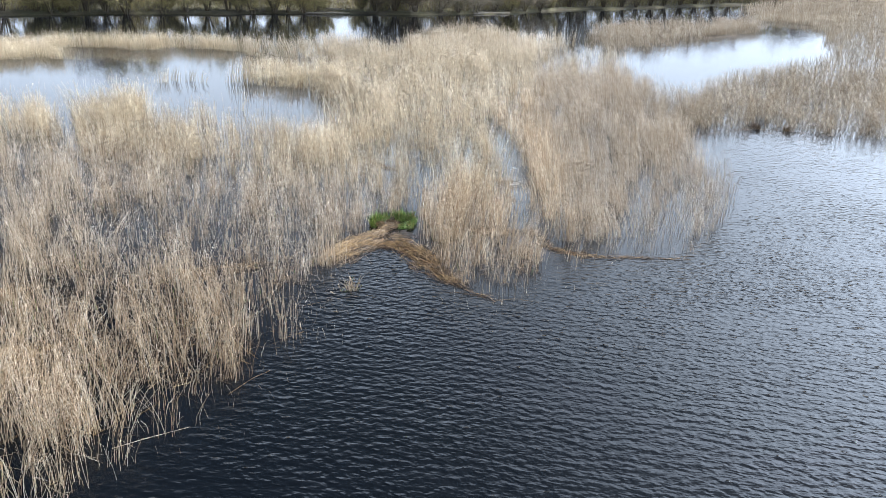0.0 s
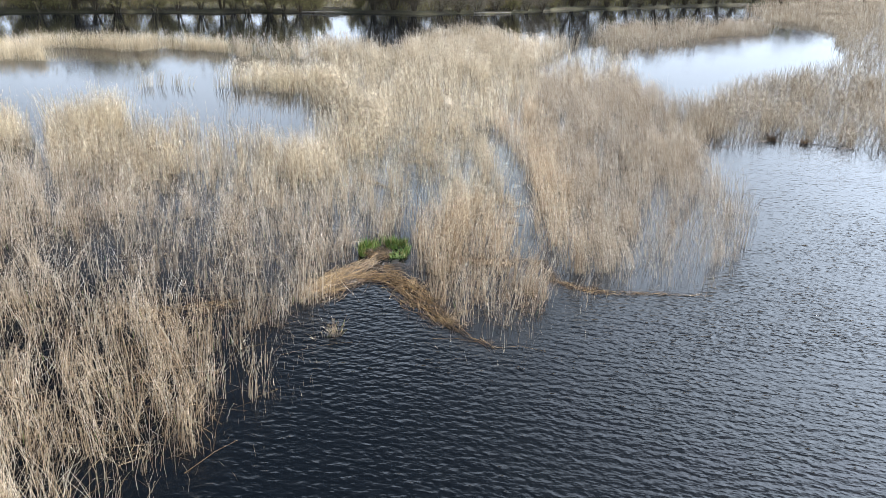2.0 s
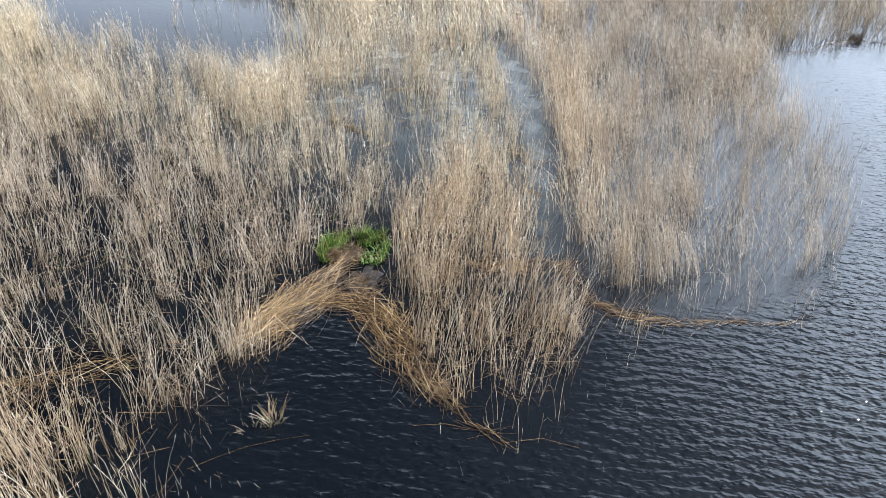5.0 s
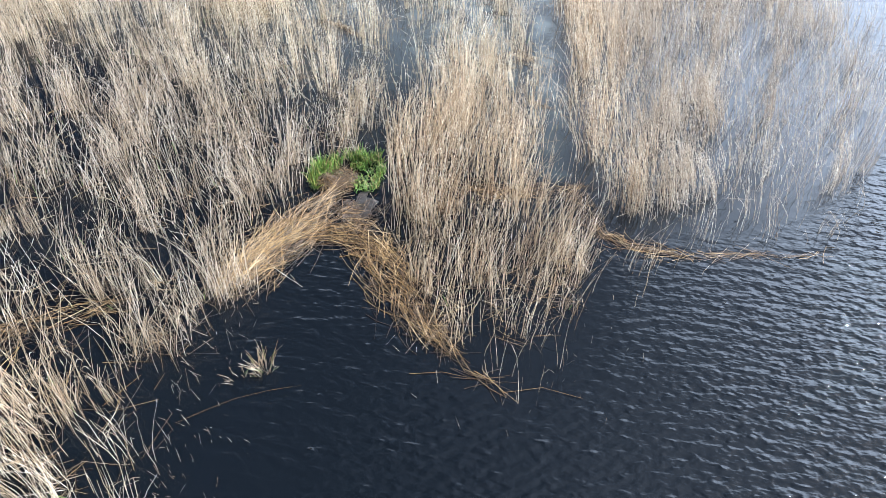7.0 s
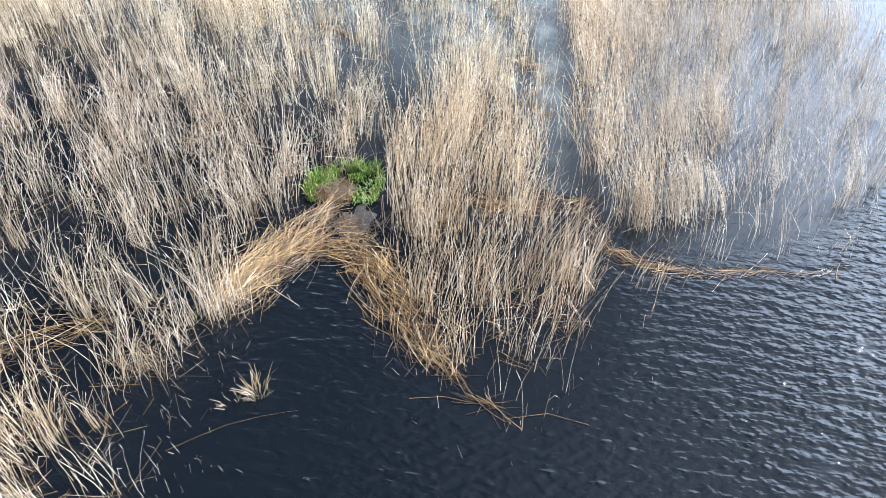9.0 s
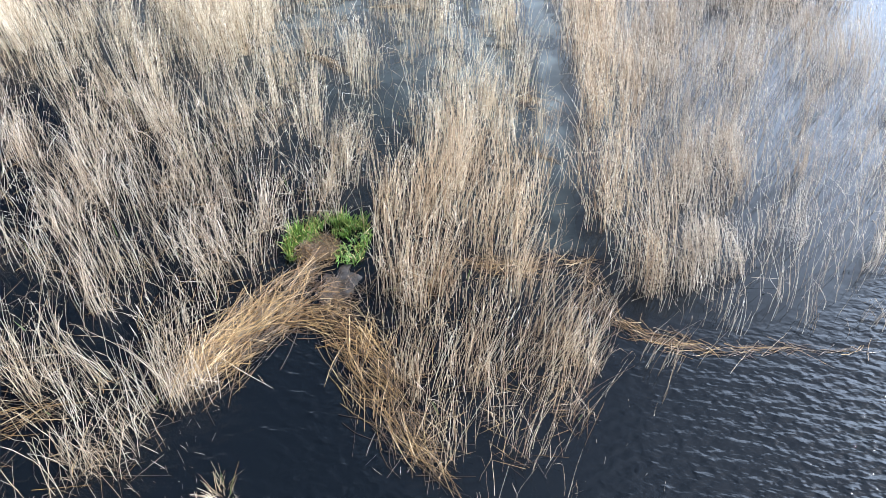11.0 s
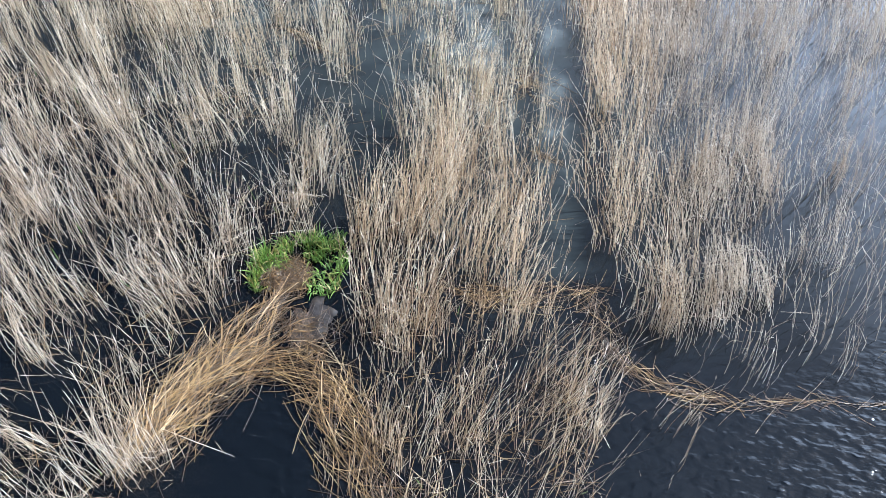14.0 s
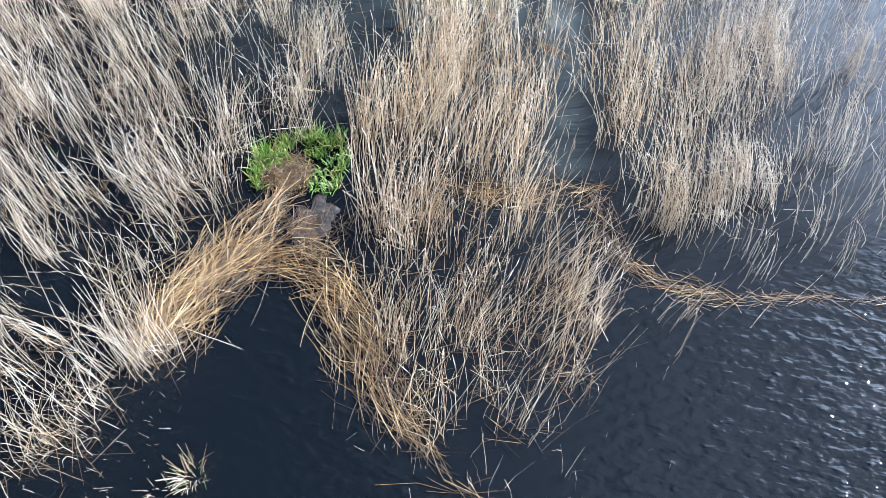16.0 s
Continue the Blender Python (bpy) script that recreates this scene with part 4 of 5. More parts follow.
def raft(name, label, category, spine, bed, single, thick=0.12, length=0.9, spread=0.28, wet=0, group="", across=0.7):
    """A floating mass of fallen stalks: a tangled bed, and stalks on top that can be told apart."""
    c = np.mean([p[:2] for p in spine], axis=0)
    top = thing(name, label, category, group, at=(c[0], c[1], 0))
    back = np.array([c[0], c[1], 0])
    pile = Pile()
    if wet:
        lines, r = lying(spine, wet, thick * 0.4, length, spread * 1.6, 0.0048)
        pile.add(lines - back, r, 1)
    lines, r = lying(spine, bed, thick, length, spread, 0.0042, across=across)
    pile.add(lines - back, r, 0)
    part("straw_bed", pile.mesh("straw_bed", [STRAW, WET]), top, kind="stuff")
    t = where_wide(spine, single)
    pos, way = along(spine, t)
    for k in range(len(t)):
        off = float(np.clip(rng.normal(0, 0.55), -1.3, 1.3)) * pos[k, 2]
        if holes(pos[k, 0] - math.sin(way[k]) * off, pos[k, 1] + math.cos(way[k]) * off) < 0.28:
            continue
        a = way[k] + rng.normal(0, spread * 1.2)
        ob = new("stem", PIECES[k % len(PIECES)])
        ob.parent = top
        ln = length * rng.uniform(0.6, 1.3)
        h = thick * max(0.25, 1 - (off / (pos[k, 2] + 1e-6)) ** 2)
        ob.matrix_basis = Matrix.LocRotScale((pos[k, 0] - math.sin(way[k]) * off - c[0], pos[k, 1] + math.cos(way[k]) * off - c[1], h + 0.008 + 0.015 * rng.random()),
                                             Euler((rng.uniform(0, 6.28), rng.normal(0, 0.04), a)), (ln, 1, 1))
    return top


raft("reed_raft", "golden-brown raft of fallen reed stems beside the nest", "reed raft",
     [(-0.45, -0.38, 0.14), (-0.72, -1.0, 0.33), (-1.10, -1.7, 0.46), (-1.48, -2.35, 0.52), (-1.80, -3.0, 0.46), (-2.0, -3.55, 0.28)], 300, 190, thick=0.17, length=1.0, spread=0.42, wet=560)
raft("reed_raft", "brown raft of fallen reed stems tapering out into open water", "reed raft",
     [(-0.85, -1.95, 0.20), (-0.35, -1.68, 0.30), (0.30, -1.68, 0.42), (0.85, -2.10, 0.56), (1.22, -2.75, 0.54), (1.68, -3.5, 0.44), (2.2, -4.25, 0.24), (2.9, -4.95, 0.08), (3.6, -5.4, 0.03)], 360, 180, thick=0.08, length=0.95, spread=0.40, wet=340)
raft("reed_raft", "thin line of floating reed stems reaching into the bay", "reed raft",
     [(5.5, -1.1, 0.10), (6.0, -1.42, 0.20), (6.8, -1.64, 0.20), (7.5, -1.7, 0.11), (8.4, -1.6, 0.08), (9.3, -1.5, 0.04), (10.4, -1.4, 0.02)], 120, 18, thick=0.03, length=0.6, spread=0.26, wet=90)
raft("reed_raft", "bar of fallen reeds blocking the narrow channel", "reed raft",
     [(2.7, 0.05, 0.15), (3.3, 0.0, 0.26), (4.2, 0.1, 0.28), (4.9, 0.2, 0.2), (5.4, 0.45, 0.1)], 74, 20, thick=0.06, length=0.75, spread=0.4, wet=90)
raft("reed_raft", "flattened golden reeds lying among standing stems", "reed raft",
     [(-6.3, -5.1, 0.2), (-5.4, -4.75, 0.3), (-4.6, -4.25, 0.25), (-3.8, -4.1, 0.12)], 26, 14, thick=0.12, length=1.0, spread=0.45, wet=70)
raft("reed_raft", "few reddish stems floating in the narrow channel", "reed raft",
     [(3.6, 6.5, 0.3), (4.3, 6.2, 0.5), (4.95, 5.6, 0.5)], 14, 16, thick=0.03, length=0.9, spread=0.5, wet=26)
raft("reed_raft", "curved swathe of fallen stems crossing the channel", "reed raft",
     [(4.2, 3.85, 0.06), (4.7, 3.6, 0.07), (5.2, 3.15, 0.06)], 10, 6, thick=0.04, length=0.7, spread=0.25, wet=10)
raft("reed_raft", "golden bunch of stems floating in a reed opening", "reed raft",
     [(-2.4, 7.85, 0.06), (-1.8, 7.6, 0.12), (-1.1, 7.0, 0.10)], 26, 12, thick=0.05, length=0.8, spread=0.3, wet=20)
raft("reed_raft", "straight bundle of pale stems lying on calm water", "reed raft",
     [(-0.9, 11.1, 0.05), (0.0, 11.15, 0.08), (0.7, 11.1, 0.05)], 18, 8, thick=0.04, length=0.9, spread=0.12)
raft("reed_raft", "tangle of broken stems by the channel mouth", "reed raft",
     [(5.1, 0.2, 0.16), (5.35, -0.6, 0.2), (5.6, -1.3, 0.26)], 14, 6, thick=0.05, length=0.7, spread=0.5, wet=90)
raft("reed_raft", "yellowish matted clump of collapsed reeds", "reed raft",
     [(-8.6, -10.7, 0.25), (-7.9, -10.4, 0.35), (-7.2, -10.2, 0.2)], 160, 30, thick=0.55, length=0.8, spread=0.9)
raft("reed_raft", "yellowish matted clump of collapsed reeds", "reed raft",
     [(-10.8, -8.0, 0.25), (-10.1, -7.7, 0.35), (-9.4, -7.6, 0.2)], 150, 30, thick=0.6, length=0.8, spread=0.9)
raft("drift_line", "dark line of drifted stems along the bay shore", "drift line",
     [(13.4, 17.5, 0.10), (14.6, 16.9, 0.12), (16.2, 17.2, 0.15), (18.0, 18.7, 0.2), (20.0, 19.75, 0.2), (22.0, 19.4, 0.2), (24.6, 18.7, 0.15)], 8, 6, thick=0.03, length=0.9, spread=0.4, wet=170)
raft("drift_line", "pale stems drifted along the edge of the far island", "drift line",
     [(27.5, 67.4, 0.15), (30.5, 70.6, 0.2), (33.6, 73.4, 0.25), (38.0, 77.6, 0.2)], 110, 14, thick=0.08, length=1.6, spread=0.25)


def blade_mesh(k):
    """A sword-shaped leaf one metre long, creased down its middle."""
    bm = bmesh.new()
    rows = []
    for i in range(5):
        s = i / 4
        w = (0.024, 0.027, 0.022, 0.013, 0.002)[i]
        lean = (0.12, 0.22, 0.36, 0.06)[k] * s ** 2.2
        z = s * (1 - 0.35 * lean * s)
        rows.append([bm.verts.new((-w, lean, z)), bm.verts.new((0, lean + 0.008 * (1 - s), z)), bm.verts.new((w, lean, z)), bm.verts.new((0, lean - 0.006 * (1 - s), z))])
    for a, b in zip(rows, rows[1:]):
        for j in range(4):
            bm.faces.new((a[j], a[(j + 1) % 4], b[(j + 1) % 4], b[j]))
    me = bpy.data.meshes.new("leaf")
    bm.to_mesh(me)
    bm.free()
    me.materials.append(IRIS)
    for p in me.polygons:
        p.use_smooth = True
    return me


BLADES = [blade_mesh(k) for k in range(4)]


def iris_clump(cx, cy, rx, ry, leaves, tall, label):
    top = thing("iris_clump", label, "iris plant", "irises round the nest", at=(cx, cy, 0.03))
    for k in range(int(leaves * 2.0)):
        a, r = rng.uniform(0, 2 * math.pi), math.sqrt(rng.random())
        ob = new("leaf", BLADES[int(rng.integers(4))])
        ob.parent = top
        s = tall * rng.uniform(0.45, 1.0)
        ob.matrix_basis = Matrix.LocRotScale((rx * r * math.cos(a), ry * r * math.sin(a), 0), Euler((rng.normal(0, 0.24), rng.normal(0, 0.24), rng.uniform(0, 6.28))), (0.55, 0.55, s))
    return top


def nest():
    """A low mound of dead stems with a hollow on top."""
    top = thing("bird_nest", "low brown mound nest of trampled reed stems", "nest", at=(-0.46, 0.12, 0))
    bm = bmesh.new()
    rings, sides = 9, 28
    rows = []
    for i in range(rings):
        s = i / (rings - 1)
        row = []
        for j in range(sides):
            a = 2 * math.pi * j / sides
            wob = 1 + 0.10 * math.sin(3 * a + 1) + 0.06 * math.sin(5 * a)
            r = 0.42 * (1 - s) * wob + 0.02
            h = 0.14 * math.sin(min(s * 1.9, 1.0) * math.pi / 2) - 0.05 * max(0, (s - 0.55) / 0.45) ** 1.5
            h += 0.05 * noise.noise((r * math.cos(a) * 9, r * math.sin(a) * 9, 0))
            row.append(bm.verts.new((r * math.cos(a), r * 0.85 * math.sin(a), h - 0.06)))
        rows.append(row)
    for p, q in zip(rows, rows[1:]):
        for j in range(sides):
            bm.faces.new((p[j], p[(j + 1) % sides], q[(j + 1) % sides], q[j]))
    bm.faces.new(rows[-1])
    me = bpy.data.meshes.new("mound")
    bm.to_mesh(me)
    bm.free()
    me.materials.append(WET)
    part("mound", me, top, "dark wet plant matter")
    n = 420
    a, r = rng.uniform(0, 2 * np.pi, n), 0.48 * np.sqrt(rng.random(n))
    way = a + np.pi / 2 + rng.normal(0, 0.9, n)
    ln = rng.uniform(0.2, 0.55, n)
    z = np.clip(0.10 * np.sin(np.clip((1 - r / 0.55) * 1.9, 0, 1) * np.pi / 2), 0.02, 1) + rng.uniform(0.0, 0.03, n) - 0.07 * np.clip(1 - r / 0.3, 0, 1)
    s = np.linspace(-0.5, 0.5, 3)[None, :]
    lines = np.stack([(r * np.cos(a))[:, None] + np.cos(way)[:, None] * ln[:, None] * s, 0.85 * (r * np.sin(a))[:, None] + np.sin(way)[:, None] * ln[:, None] * s, z[:, None] + rng.normal(0, 0.03, n)[:, None] * s], -1)
    part("lining", Pile().add(lines[:290], np.tile([0.004, 0.004, 0.003], (290, 1)), 0).add(lines[290:], np.tile([0.0035, 0.0035, 0.0025], (n - 290, 1)), 1).mesh("lining", [WET, STRAW]), top, kind="stuff")


def mud_bank():
    """A slick of trodden mud that rises a hand's width out of the water between nest and raft."""
    bm = bmesh.new()
    rows = []
    for i in range(8):
        s = i / 7
        row = []
        for j in range(40):
            a = 2 * math.pi * j / 40
            wob = 1 + 0.14 * math.sin(2 * a + 0.6) + 0.09 * math.sin(5 * a + 2) + 0.05 * math.sin(9 * a)
            px, py = 0.48 * (1 - s) * wob * math.cos(a), 0.66 * (1 - s) * wob * math.sin(a)
            h = -0.03 + 0.045 * (1 - (1 - s) ** 3) + 0.030 * noise.noise((px * 5, py * 5, 3))
            row.append(bm.verts.new((px, py, h)))
        rows.append(row)
    for p, q in zip(rows, rows[1:]):
        for j in range(40):
            bm.faces.new((p[j], p[(j + 1) % 40], q[(j + 1) % 40], q[j]))
    bm.faces.new(rows[-1])
    me = bpy.data.meshes.new("mud_bank")
    bm.to_mesh(me)
    bm.free()
    me.materials.append(MUD)
    for p in me.polygons:
        p.use_smooth = True
    ob = tagged(new("mud_bank", me), "dark trodden mud bank beside the reed nest", "mud bank")
    ob.location = (0.22, -0.75, 0)
    ob.rotation_euler = (0, 0, 0.25)


nest()
mud_bank()
raft("wet_litter", "dark wet reed litter between nest and open water", "reed litter",
     [(0.0, -0.7, 0.35), (0.2, -1.2, 0.4), (0.3, -1.7, 0.35)], 40, 16, thick=0.03, length=0.5, spread=1.0, wet=330)
for cx, cy, rx, ry, leaves, tall in [(-1.00, 0.05, 0.12, 0.24, 34, 0.38), (-0.94, 0.42, 0.20, 0.24, 52, 0.46), (-0.60, 0.76, 0.22, 0.18, 34, 0.34), (-0.15, 0.92, 0.24, 0.16, 46, 0.42), (0.28, 0.88, 0.22, 0.18, 46, 0.40),
                                     (0.54, 0.55, 0.12, 0.24, 22, 0.28), (0.44, 0.02, 0.14, 0.22, 26, 0.17), (0.22, -0.16, 0.18, 0.12, 18, 0.11), (0.40, 0.45, 0.18, 0.28, 24, 0.19), (0.14, 0.08, 0.24, 0.20, 26, 0.14), (-0.02, 0.62, 0.22, 0.16, 40, 0.22),
                                     (-0.66, 0.42, 0.20, 0.18, 40, 0.24), (-0.92, -0.22, 0.10, 0.10, 12, 0.24)]:
    iris_clump(cx, cy, rx, ry, leaves, tall, "fresh green sword-leaved iris beside the reed nest" if tall > 0.31 else "short yellow-green iris shoots at the nest edge")


def tussock(cx, cy, stems, tall, rad, label, mats, flare=0.5, name="tussock"):
    a, r = rng.uniform(0, 2 * np.pi, stems), rad * np.sqrt(rng.random(stems))
    h = tall * rng.uniform(0.5, 1.15, stems)
    s = np.linspace(0, 1, 4)[None, :]
    out = (rng.uniform(0.1, 1.0, stems) * flare * h)[:, None] * s ** 1.5
    b = a + rng.normal(0, 0.7, stems)
    lines = np.stack([(r * np.cos(a))[:, None] + np.cos(b)[:, None] * out, (r * np.sin(a))[:, None] + np.sin(b)[:, None] * out, h[:, None] * s - 0.05], -1)
    pile = Pile()
    cut = int(stems * 0.93)
    fine = 0.85 if tall < 0.3 else 1.0
    pile.add(lines[:cut], np.tile([0.0036, 0.0036, 0.003, 0.0016], (cut, 1)) * fine, 0)
    pile.add(lines[cut:], np.tile([0.0045, 0.0045, 0.004, 0.002], (stems - cut, 1)), 1)
    ob = tagged(new(name, pile.mesh(name, mats)), label, "tussock")
    ob.location = (cx, cy, 0)
    return ob


tussock(-0.78, -5.3, 60, 0.40, 0.20, "small bleached tussock standing alone in open water", [REED_GOLD, SPROUT], 0.9)
tussock(-1.15, -5.5, 16, 0.2, 0.2, "tiny bleached tuft of stems in open water", [REED_GOLD, SPROUT], 1.2)
tussock(20.0, 19.8, 300, 0.40, 0.28, "dark brown tussock on the bay shore", [WET, WET], 0.5)
tussock(21.8, 19.55, 200, 0.34, 0.2, "rusty brown tussock overhanging the bay shore", [STRAW, WET], 0.7)


def one_stem(points, radius, label, mat=STRAW):
    line = np.asarray([points], float)
    c = line[0].mean(0)
    ob = tagged(new("floating_stem", Pile().add(line - c, np.linspace(radius, radius * 0.6, len(points))[None], 0, 5).mesh("floating_stem", [mat])), label, "reed stem", "stems on the water")
    ob.location = c
    return ob


one_stem([(-1.95, -6.55, 0.01), (-1.5, -6.25, 0.02), (-1.1, -6.0, 0.02), (-0.55, -5.78, 0.02), (0.05, -5.6, 0.01)], 0.0020, "long pale reed stem afloat on dark water")
one_stem([(1.9, -5.2, 0.01), (2.5, -5.12, 0.03), (3.0, -5.2, 0.03)], 0.0045, "thin golden stem afloat at the raft's tip")
one_stem([(3.6, -5.45, 0.01), (4.3, -5.3, 0.04), (5.0, -5.45, 0.02)], 0.0045, "thin golden stem afloat at the raft's tip")
one_stem([(7.65, -2.2, 0.01), (7.85, -1.95, 0.04), (8.3, -1.45, 0.10)], 0.0018, "bent pale stem rising from the floating line", REED_GOLD)
one_stem([(8.3, -1.75, 0.01), (8.75, -1.35, 0.12), (8.95, -1.15, 0.2)], 0.0018, "bent pale stem rising from the floating line", REED_GOLD)
one_stem([(8.5, -1.3, 0.05), (9.1, -1.6, 0.03), (9.6, -1.9, 0.01)], 0.004, "thin stem afloat beside the floating line")
one_stem([(-4.3, -13.1, 0.02), (-3.7, -12.7, 0.03), (-3.0, -12.25, 0.02)], 0.005, "long pale reed stem afloat on dark water", REED)
one_stem([(-2.6, -11.0, 0.02), (-2.2, -10.4, 0.10), (-1.9, -9.9, 0.02)], 0.0045, "thin stem fallen from the reed edge")

# broken stubs and low stalks standing off the edge of the bed
def stubs():
    n = 2200
    x, y = rng.uniform(-6, 7.2, n), rng.uniform(-14, -1.2, n)
    x[:600], y[:600] = rng.uniform(-2.9, -0.4, 600), rng.uniform(-8.6, -4.0, 600)
    ins = inside(BED_LEFT, x, y)
    d = edge_distance(BED_LEFT, x, y)
    keep = ~ins & (rng.random(n) < np.exp(-d / 0.5)) & (d < 1.6) & ~((x > -1.2) & (x < 0.8) & (y > -5.0)) & ~((x > -1.3) & (x < 1.5) & (y > -3.6))
    x, y = x[keep], y[keep]
    m = len(x)
    h = rng.uniform(0.10, 0.32, m) * np.where(rng.random(m) < 0.08, 2.0, 1)
    s = np.linspace(0, 1, 3)[None, :]
    lx, ly = rng.normal(-0.1, 0.3, m), rng.normal(0, 0.3, m)
    lines = np.stack([x[:, None] + (h * lx)[:, None] * s, y[:, None] + (h * ly)[:, None] * s, h[:, None] * s - 0.05], -1)
    ob = new("reed_stubs", Pile().add(lines, np.tile([0.0018, 0.0018, 0.0014], (m, 1)), 0).mesh("reed_stubs", [REED]))
    tagged(ob, "short broken reed stubs standing off the reed edge", "reeds", kind="stuff")


stubs()


# fallen and crossed stalks low in the beds
def litter(poly, per_m2, label, mat, lift=0.45):
    x, y = scatter(poly, per_m2, 0.8, loose=1.0)[:, :2].T
    n = len(x)
    a, ln = rng.uniform(0, 2 * np.pi, n), rng.uniform(0.25, 0.95, n)
    s = np.linspace(-0.5, 0.5, 3)[None, :]
    tilt = rng.normal(0, 0.25, n)
    z = np.maximum(rng.uniform(0.02, lift, n) ** 1.6, np.abs(np.sin(tilt)) * ln * 0.5 + 0.02)
    lines = np.stack([x[:, None] + (np.cos(a) * ln)[:, None] * s, y[:, None] + (np.sin(a) * ln)[:, None] * s, z[:, None] + (np.sin(tilt) * ln)[:, None] * s], -1)
    ob = new("reed_litter", Pile().add(lines, np.tile([0.0034, 0.0034, 0.0022], (n, 1)), 0).mesh("reed_litter", [mat]))
    tagged(ob, label, "reeds", kind="stuff")


def shoots():
    x, y = scatter(BED_LEFT, 1.1, 0.4, loose=1.0)[:, :2].T
    n = len(x)
    h = rng.uniform(0.15, 0.5, n)
    s = np.linspace(0, 1, 3)[None, :]
    lines = np.stack([x[:, None] + (rng.normal(0, 0.15, n) * h)[:, None] * s, y[:, None] + (rng.normal(0, 0.15, n) * h)[:, None] * s, h[:, None] * s - 0.04], -1)
    ob = new("reed_shoots", Pile().add(lines, np.tile([0.007, 0.007, 0.002], (n, 1)), 0).mesh("reed_shoots", [SPROUT]))
    tagged(ob, "fresh green shoots sprouting low among dead reeds", "reeds", kind="stuff")


shoots()
litter(BED_LEFT, 24, "fallen crossed reed stems low among the standing ones", STRAW)
litter(BED_LEFT, 5, "pale snapped reed stems leaning across the standing ones", REED, 0.9)
litter([(0.5, -0.2), (0.9, -1.0), (1.2, -1.9), (1.9, -3.2), (2.8, -4.5), (4.2, -4.6), (5.1, -3.4), (5.2, -1.4), (4.6, 0.3), (3.0, 0.6), (1.4, 0.8)], 60, "brown fallen stems matted under the golden stand", STRAW, 0.22)
litter([(0.3, -0.6), (0.75, -0.5), (1.3, -1.5), (2.1, -3.0), (1.7, -3.2), (0.9, -2.0), (0.4, -1.4)], 130, "dark wet stems matted beside the nest", WET, 0.12)
litter([(-8.5, -12.5), (-4.0, -12.8), (-2.6, -10.5), (-2.0, -8.0), (-1.9, -4.4), (-2.6, -2.4), (-5.5, -2.0), (-8.0, -4.0)], 26, "dark wet stems matted low in the open reed edge", WET, 0.15)
litter(BED_RIGHT, 10, "fallen crossed reed stems low among the standing ones", REED_RIGHT)


# ---------------------------------------------------------------- far bank: trees, shrubs and timber
def grow(seed, tall, stems, clear, twigs, spread, girth):
    """Limbs of a many-stemmed tree and its fine twigs. clear: share of the height that stays open."""
    g = np.random.default_rng(seed)
    limbs, limb_r, tw, tw_r = [], [], [], []
    for k in range(stems):
        a = 2 * np.pi * (k + g.random() * 0.7) / stems
        out = spread * g.uniform(0.4, 1.0)
        h = tall * g.uniform(0.75, 1.0)
        s = np.linspace(0, 1, 8)
        wob = np.cumsum(g.normal(0, 0.05, (8, 2)), axis=0) * tall * 0.25
        line = np.stack([np.cos(a) * (0.15 + out * s ** 0.85) + wob[:, 0] * s, np.sin(a) * (0.15 + out * s ** 0.85) + wob[:, 1] * s, h * s ** 0.9 - 0.3 * (s == 0)], -1)
        limbs.append(line)
        limb_r.append(girth * (1 - 0.85 * s) * g.uniform(0.6, 1))
        for b in range(9):
            q = g.uniform(max(clear * 0.6, 0.08), 0.95)
            p0 = np.array([np.interp(q, s, line[:, c]) for c in range(3)])
            aa = a + g.normal(0, 1.1)
            ln = tall * g.uniform(0.2, 0.42) * (1.15 - 0.6 * q)
            t = np.linspace(0, 1, 8)
            up = g.uniform(0.1, 0.9)
            br = p0 + np.stack([np.cos(aa) * ln * t, np.sin(aa) * ln * t, ln * up * t ** 1.1], -1) + np.cumsum(g.normal(0, 0.02, (8, 3)), axis=0) * ln * 0.6
            limbs.append(br)
            limb_r.append(girth * 0.38 * (1 - 0.85 * t))
            for c in range(twigs):
                r0 = br[int(g.integers(1, 8))]
                if r0[2] < clear * tall:
                    continue
                d = g.normal(0, 1, 3) + np.array([np.cos(aa) * 0.6, np.sin(aa) * 0.6, 0.5])
                d /= np.linalg.norm(d)
                l2 = tall * g.uniform(0.06, 0.16)
                tt = np.linspace(0, 1, 2)[:, None]
                tw.append(r0 + d * l2 * tt + np.array([0, 0, -0.15 * l2]) * tt ** 2)
                tw_r.append([0.020, 0.009])
    return np.array(limbs), np.array(limb_r), np.array(tw), np.array(tw_r)


def tree(name, seed, tall, stems, clear, twigs, spread, girth, twig_mat, label, group):
    limbs, lr, tw, tr = grow(seed, tall, stems, clear, twigs, spread, girth)
    top = thing(name, label, "tree" if "tree" in name else "shrub", group)
    part("trunk", Pile().add(limbs, lr, 0, 5).mesh("trunk", [BARK]), top)
    pile = Pile().add(tw, tr, 0)
    # swelling buds and catkins
    g = np.random.default_rng(seed + 100)
    pick = g.random(len(tw)) < 0.5
    tip = tw[pick][:, -1]
    end = tip + g.normal(0, 0.06, tip.shape)
    pile.add(np.stack([tip, end], 1), np.tile([0.028, 0.012], (len(tip), 1)), 0)
    part("crown", pile.mesh("crown", [twig_mat]), top)
    return top


def shore_y(x):
    return float(np.interp(x, [-200, -57, -40, -24, -7, 6, 17, 27, 48, 60, 80, 120, 400], [20, 62, 71.5, 80, 86.5, 95, 109, 115, 134, 144, 158, 185, 300]))


